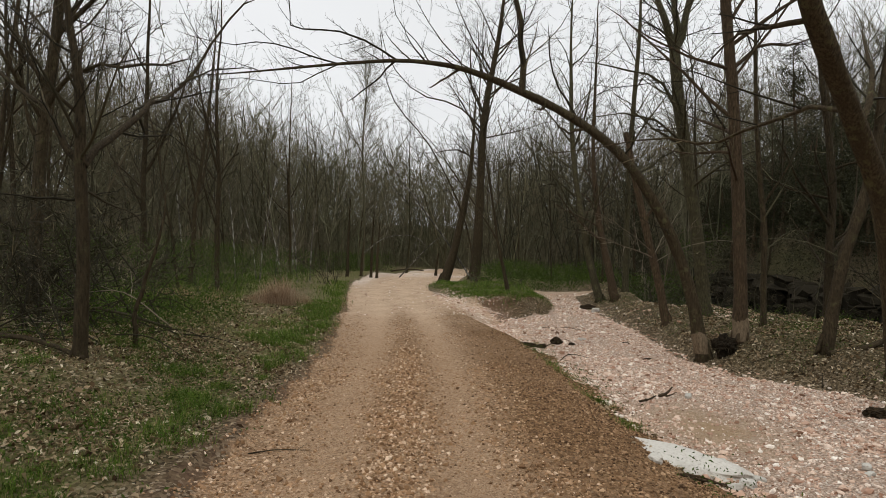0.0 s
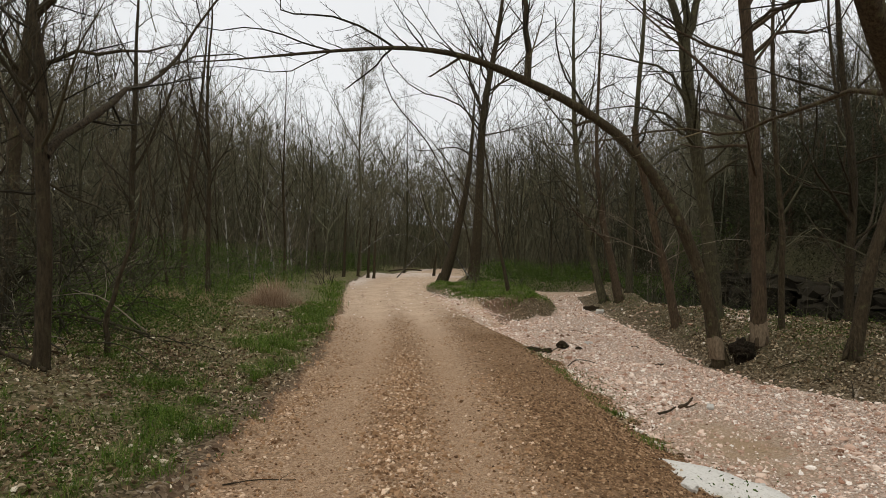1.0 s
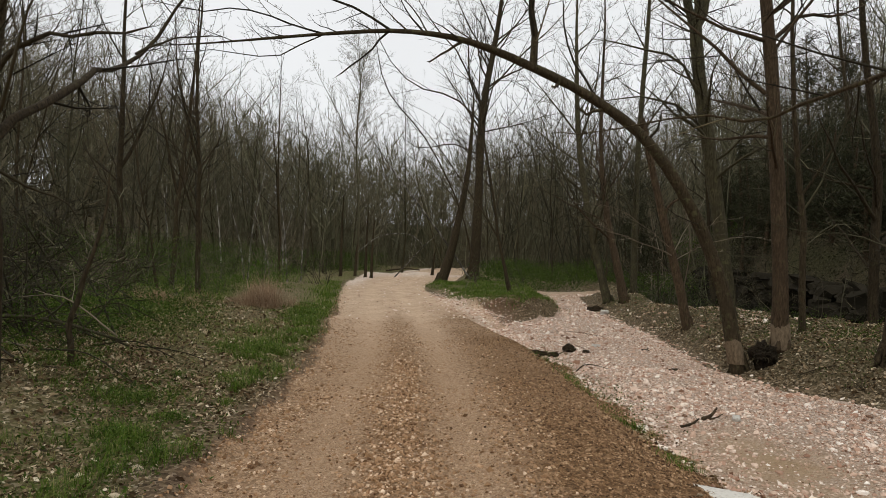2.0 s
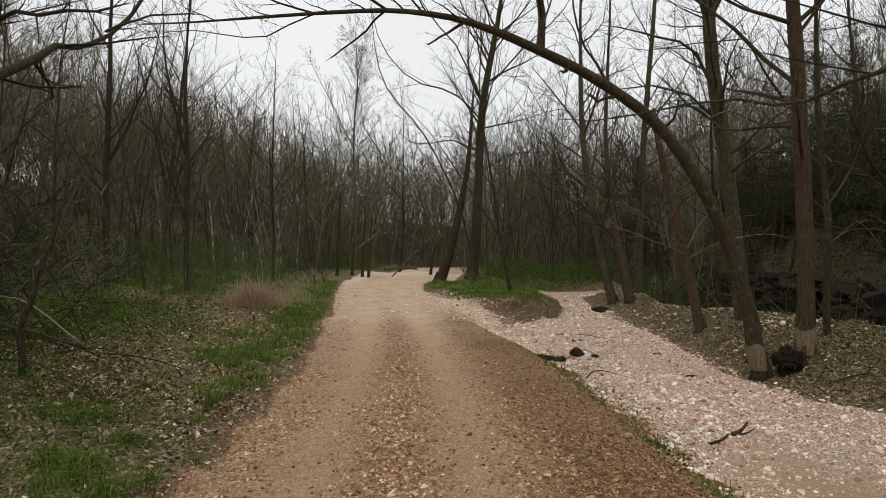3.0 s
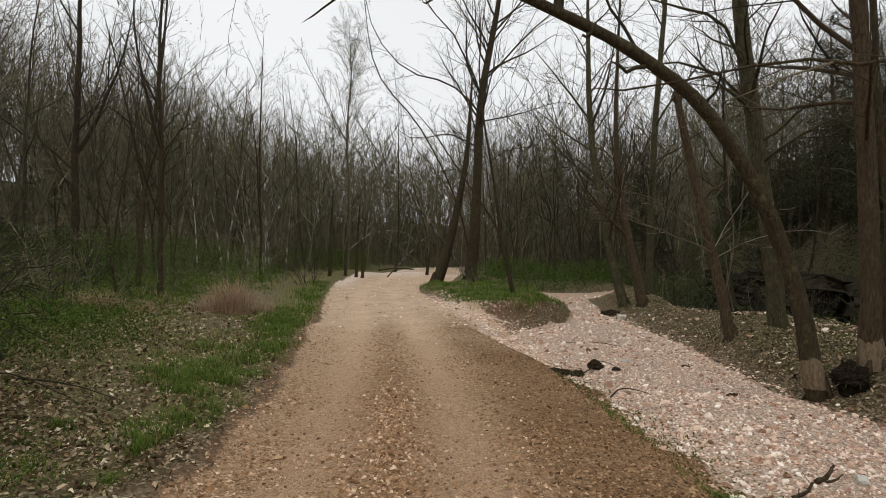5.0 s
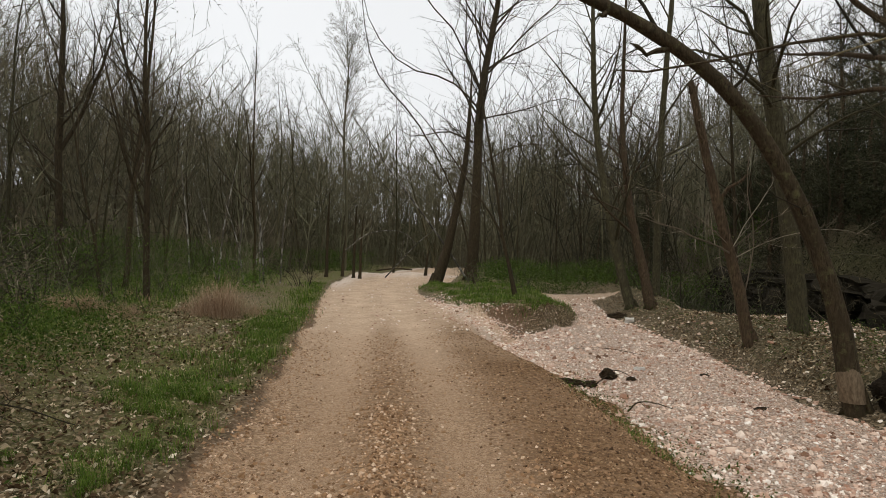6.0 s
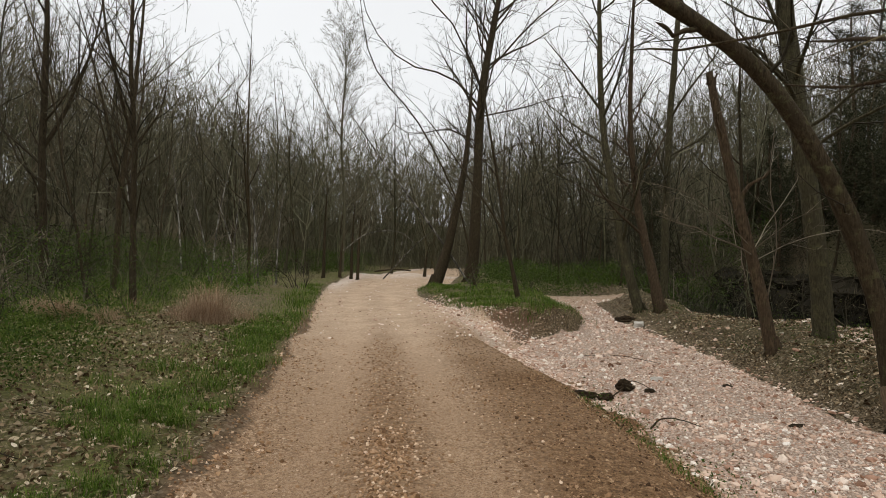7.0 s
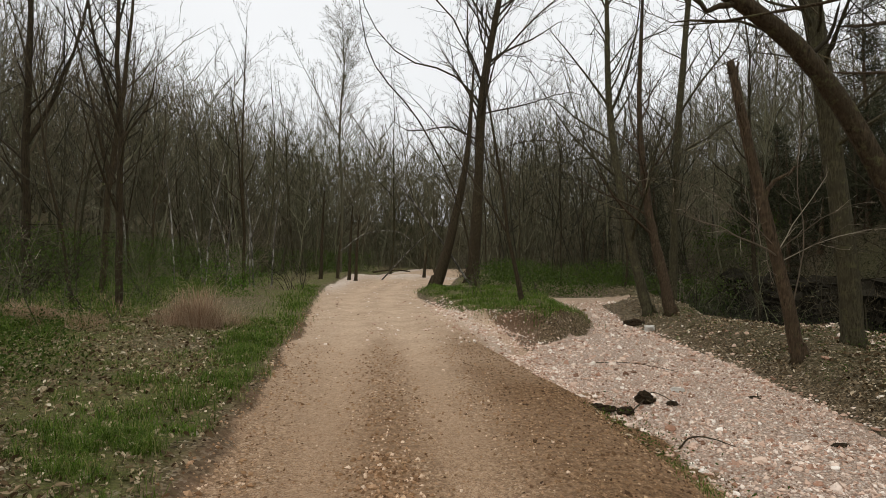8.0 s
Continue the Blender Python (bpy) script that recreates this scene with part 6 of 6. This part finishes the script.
def clod(name, x, y, sx, sy, sz, label, seed, material=None, roots=16):
    """A dark clump of soil and matted roots."""
    r = np.random.default_rng(seed)
    ob = thing(name, (x, y, h_at(x, y)), label, "root clump")
    b = bmesh.new()
    bmesh.ops.create_icosphere(b, subdivisions=4, radius=1)
    for p in b.verts:
        k = 1 + 0.45 * noise.noise(p.co * 1.7 + Vector((seed, 0, 0))) + 0.3 * noise.noise(p.co * 5 + Vector((seed, 3, 0))) + 0.16 * noise.noise(p.co * 13 + Vector((seed, 5, 0)))
        p.co = Vector((p.co.x * sx * k, p.co.y * sy * k, p.co.z * sz * k + sz * 0.55))
    me = bpy.data.meshes.new("soil_clump")
    b.to_mesh(me)
    b.free()
    me.materials.append(material or M_SOIL)
    part_mesh("soil_clump", me, ob)
    wood = Wood()
    for _ in range(roots):
        d = unit([r.normal(), r.normal(), abs(r.normal()) * 0.35])
        at = d * np.array([sx, sy, sz]) * 0.7 + np.array([0, 0, sz * 0.55])
        line = wander(r, at, d + r.normal(0, 0.5, 3), r.uniform(0.4, 0.9) * max(sx, sz), 5, 0.3, -0.25)
        wood.add(line, np.linspace(0.012, 0.003, 5) * (1 + sx), 4)
    tagged(part_mesh("root_mat", wood.mesh("root_mat", M_TWIG), ob), kind="stuff")
    return ob


soil = Nodes("matted_dark_soil")
n_soil = soil.noise(soil.coords(), 22, 6, 0.7)
soil.bump(n_soil, 1.0, 0.05)
M_SOIL = soil.done(soil.ramp(n_soil, [(0.3, (0.012, 0.008, 0.0045)), (0.7, (0.07, 0.048, 0.027))]), 0.95, 0.1)
wad = Nodes("black_root_mat")
n_wad = wad.noise(wad.coords(), 30, 6, 0.7)
wad.bump(n_wad, 1.0, 0.05)
M_WAD = wad.done(wad.ramp(n_wad, [(0.3, (0.006, 0.0045, 0.003)), (0.7, (0.035, 0.026, 0.016))]), 0.95, 0.08)
raw = Nodes("gnawed_bare_wood")
n_raw = raw.noise(raw.coords("Object", (1, 1, 0.4)), 26, 5, 0.65)
raw.bump(n_raw, 0.6, 0.02)
M_RAW = raw.done(raw.ramp(n_raw, [(0.3, (0.08, 0.055, 0.032)), (0.65, (0.2, 0.15, 0.095))]), 0.85, 0.2)


def sleeve(tree, line, radii, z0, z1, seed):
    """Bare wood where the bark is gnawed off round a trunk's foot, with a ragged upper edge."""
    r = np.random.default_rng(seed)
    foot = np.array(tree.matrix_basis.translation)
    rel = [np.asarray(p, float) - foot for p in line]
    n, k = 7, 16
    V = []
    for i in range(n):
        for j in range(k):
            a = j * 2 * math.pi / k
            top = z1 + 0.035 * math.sin(a * 2 + seed) + 0.015 * math.sin(a * 5 + seed * 2)
            z = z0 + (top - z0) * i / (n - 1)
            c = np.array([np.interp(z, [p[2] for p in rel], [p[m] for p in rel]) for m in (0, 1)])
            q = np.interp(z, [p[2] for p in rel], radii) * (1.1 + 0.03 * math.sin(a * 3 + i) if i < n - 1 else 1.0)
            V.append((c[0] + q * math.cos(a), c[1] + q * math.sin(a), z))
    Q = [(i * k + j, i * k + (j + 1) % k, (i + 1) * k + (j + 1) % k, (i + 1) * k + j) for i in range(n - 1) for j in range(k)]
    part_mesh("bare_wood", mesh_from("bare_wood", V, np.array(Q), M_RAW), tree, "pale wood gnawed bare of bark")


sleeve(gnawed_tree, [(6.90, 14.15, h_at(6.9, 14.15) - 0.2), (6.9, 14.15, 2.0)], [0.175, 0.143], 0.0, 0.5, 3)
sleeve(arch_tree, [(6.10, 14.2, h_at(6.1, 14.2) - 0.2), (5.67, 14.2, 1.49)], [0.165, 0.135], 0.15, 0.62, 5)

clod("root_wad", 6.44, 13.95, 0.24, 0.22, 0.27, "dark root wad wedged between two trunks", 31, M_WAD, roots=90)
clod("root_clump", 2.25, 16.2, 0.224, 0.075, 0.061, "dark clump of matted roots on the shingle", 32)
clod("root_clump", 2.62, 16.15, 0.116, 0.088, 0.075, "dark clump of matted roots on the shingle", 33)
clod("root_clump", 3.12, 16.75, 0.15, 0.116, 0.109, "dark clump of matted roots on the shingle", 34)
clod("root_clump", 3.52, 16.6, 0.088, 0.054, 0.041, "small dark clump of roots on the shingle", 35)
clod("root_clump", 4.95, 14.75, 0.109, 0.048, 0.027, "flat dark clump of debris on the shingle", 36, roots=10)
clod("root_clump", 5.15, 17.2, 0.095, 0.054, 0.027, "flat dark clump of debris on the shingle", 37, roots=10)
clod("root_clump", 6.75, 9.45, 0.204, 0.136, 0.095, "dark clump of roots at the bank's foot", 38)
clod("root_clump", 6.35, 26.6, 0.34, 0.17, 0.109, "washed-out roots below the twin trees", 39)
fallen("driftwood", [(3.76, 10.62, 0.02), (3.88, 10.66, 0.06), (3.99, 10.73, 0.12), (4.04, 10.76, 0.16)], 0.03, 0.012, M_BARK_RED, "broken brown driftwood lying on the shingle", "driftwood", 2, seed=2)
fallen("driftwood", [(3.8, 10.68, 0.03), (3.92, 10.62, 0.05), (4.1, 10.7, 0.1)], 0.022, 0.006, M_BARK_RED, "broken brown driftwood lying on the shingle", "driftwood", 0, seed=22)
fallen("driftwood", [(3.3, 10.25, 0.02), (3.5, 10.35, 0.03), (3.68, 10.55, 0.04)], 0.02, 0.012, M_BARK, "thin dark driftwood stick on the shingle", "driftwood", 4, seed=3)
fallen("stick", [(2.75, 16.2, 0.06), (3.05, 16.6, 0.09), (3.4, 17.1, 0.1), (3.6, 16.5, 0.03)], 0.012, 0.006, M_BARK, "thin bent stick caught in root clumps", "stick", seed=4, sides=5)
fallen("stick", [(3.3, 20.2, 0.03), (4.0, 19.8, 0.06), (4.7, 19.2, 0.03)], 0.009, 0.005, M_BARK, "long thin stick lying across the shingle", "stick", 3, seed=5, sides=5)
fallen("stick", [(2.85, 14.75, 0.02), (3.05, 14.85, 0.1), (3.3, 14.8, 0.08), (3.45, 14.5, 0.02)], 0.014, 0.006, M_BARK, "crooked dark stick on the shingle", "stick", 4, seed=6, sides=5)
fallen("stick", [(-1.95, 6.15, 0.012), (-1.7, 6.25, 0.02), (-1.35, 6.3, 0.012)], 0.009, 0.004, M_BARK, "thin dry twig lying on the road", "stick", 2, seed=7, sides=5)
fallen("log", [(-6.6, 8.9, 0.16), (-5.7, 8.6, 0.1), (-4.8, 8.2, 0.03)], 0.045, 0.03, M_BARK, "rotting dark log on the leaf litter", "log", seed=8)
fallen("log", [(7.6, 12.0, 0.06), (8.3, 11.9, 0.08), (9.0, 12.1, 0.05)], 0.06, 0.05, M_BARK, "rotting dark log on the creek bank", "log", seed=9)
fallen("log", [(8.9, 11.3, 0.05), (9.6, 10.8, 0.25), (9.9, 10.6, 0.1)], 0.05, 0.03, M_BARK, "broken dark log on the creek bank", "log", 2, seed=10)
for i in range(16):
    a = rp.uniform(0, 3.14)
    x, y, ln = rp.uniform(6.9, 11), rp.uniform(9.5, 14), rp.uniform(0.3, 0.9)
    fallen("dead_branch", [(x, y, 0.02), (x + ln * 0.5 * math.cos(a), y + ln * 0.5 * math.sin(a), 0.05), (x + ln * math.cos(a), y + ln * math.sin(a), 0.03)], 0.016, 0.006, M_BARK, "dead branch lying on the littered bank", "branch", 3, seed=50 + i, sides=5)
# the heap of dead branches behind the verge tree
for i in range(26):
    a = rp.uniform(-0.5, 0.5) + (3.14 if rp.random() < 0.5 else 0)
    x, y, ln = rp.uniform(-8.2, -4.6), rp.uniform(8.6, 11.6), rp.uniform(0.8, 2.0)
    z = rp.uniform(0.05, 0.75)
    fallen("dead_branch", [(x, y, z * 0.4), (x + ln * 0.5 * math.cos(a), y + ln * 0.5 * math.sin(a), z), (x + ln * math.cos(a), y + ln * math.sin(a), z * rp.uniform(0.2, 1.0))], 0.014, 0.004, M_TWIG_DRY_LIT if rp.random() < 0.12 else M_TWIG, "grey dead branch in a brush heap", "branch", 6, seed=100 + i, sides=5)
fallen("log", [(-6.9, 10.0, 0.3), (-5.8, 10.3, 0.42), (-4.6, 10.4, 0.25)], 0.032, 0.018, M_BARK_GREY, "grey dead log resting on the brush heap", "log", 3, seed=12)
grown(41, [(-4.75, 9.5, 0.3), (-4.7, 9.5, 1.2), (-4.5, 9.6, 2.2), (-4.35, 9.7, 3.2)], [0.04, 0.034, 0.024, 0.007], "crooked dark sapling beside the brush heap", waver=0.06, limbs=5, crown_from=0.3, reach=0.3, thick=0.003)
# where the road bends
fallen("fallen_tree", [(-3.6, 51, 0.1), (-2.2, 51, 1.6), (-0.9, 51, 2.9), (0.2, 51, 3.8)], 0.05, 0.018, M_BARK_PALE, "pale fallen tree slanting over the gravel bar", "log", 5, seed=13)
fallen("log", [(-5.2, 62, 0.35), (-3.4, 62, 0.5), (-1.9, 62.2, 0.4)], 0.07, 0.05, M_BARK, "long dark log lying behind the gravel berm", "log", 4, seed=15)
fallen("fallen_tree", [(-6.4, 50, 2.2), (-4.6, 50, 3.4), (-2.4, 50, 3.5), (-1.2, 50, 2.6)], 0.042, 0.018, M_BARK_PALE, "pale bowed dead trunk above the gravel bar", "log", 5, seed=14)
for x, y, t in [(-7.0, 52.5, 3.5), (-6.2, 53, 6), (-5.6, 52, 5), (-0.6, 54, 2.4), (-7.8, 50, 7)]:
    grown(int(60 + x * 3 + y), [(x, y, 0), (x + 0.1, y, t * 0.5), (x + 0.3, y, t)], [0.13, 0.1, 0.02], "young tree rooted in the road's gravel edge", limbs=7, crown_from=0.4, reach=0.2, thick=0.008)


# ---- single stones ----
slab_me = boulder(rp, 1.12, 0.56, 0.2, M_SLAB, "flat_rock", 0.34, 4)
slab = new("flat_rock", slab_me)
slab.matrix_basis = pose(2.68, 7.1, -0.42, 5, 8, -14)
tagged(slab, "flat pale grey limestone slab at the road's foot", "rock")
for x, y, s, lab in [(3.28, 7.3, 0.12, "small pale rock beside the flat slab"), (2.35, 6.75, 0.1, "small pale rock beside the flat slab"), (3.3, 6.6, 0.1, "small pale rock beside the flat slab"), (3.5, 6.75, 0.08, "small pale rock beside the flat slab"), (4.85, 7.0, 0.08, "white rock lying on the creek shingle"), (4.72, 6.75, 0.06, "white rock lying on the creek shingle"), (4.3, 10.7, 0.09, "white rock lying on the creek shingle"), (3.1, 6.5, 0.09, "small pale rock beside the flat slab"), (4.0, 17.6, 0.12, "white rock lying on the creek shingle"), (6.3, 25.2, 0.25, "pale boulder at the creek's edge")]:
    ob = new("rock", boulder(rp, s * 1.6, s * 1.1, s * 0.8, M_SLAB, "rock", 0.22, 1))
    ob.matrix_basis = pose(x, y, h_at(x, y) + s * 0.2, rp.normal(0, 8), rp.normal(0, 8), rp.uniform(0, 360))
    tagged(ob, lab, "rock")
fallen("stick", [(2.55, 6.55, 0.02), (2.8, 6.5, 0.04), (3.1, 6.55, 0.02)], 0.016, 0.01, M_BARK_RED, "reddish stick in front of the flat slab", "stick", 2, seed=17, sides=5)
fallen("stick", [(2.6, 6.6, 0.03), (2.85, 6.6, 0.05), (3.05, 6.45, 0.02)], 0.014, 0.01, M_BARK_RED, "reddish stick in front of the flat slab", "stick", 2, seed=18, sides=5)

# the larger stones of the creek bed, one by one
cobbles = []
for sv, sf in SHAPES:
    cobbles.append(mesh_from("stone", sv * np.array([1.1, 0.85, 0.5]), sf, M_SHINGLE, False))
px, py = scatter(rp, 800, 2.4, 8.0, 6.0, 14.5, bed_chance)
for x, y in list(zip(px, py))[:300]:
    ob = new("stone", cobbles[int(rp.integers(len(cobbles)))])
    s = float(rp.gamma(4, 0.0065) + 0.016)
    ob.matrix_basis = pose(x, y, h_at(x, y) + s * 0.15, rp.normal(0, 10), rp.normal(0, 10), rp.uniform(0, 360)) @ Matrix.Scale(s, 4)
    ob.parent = creek_bed
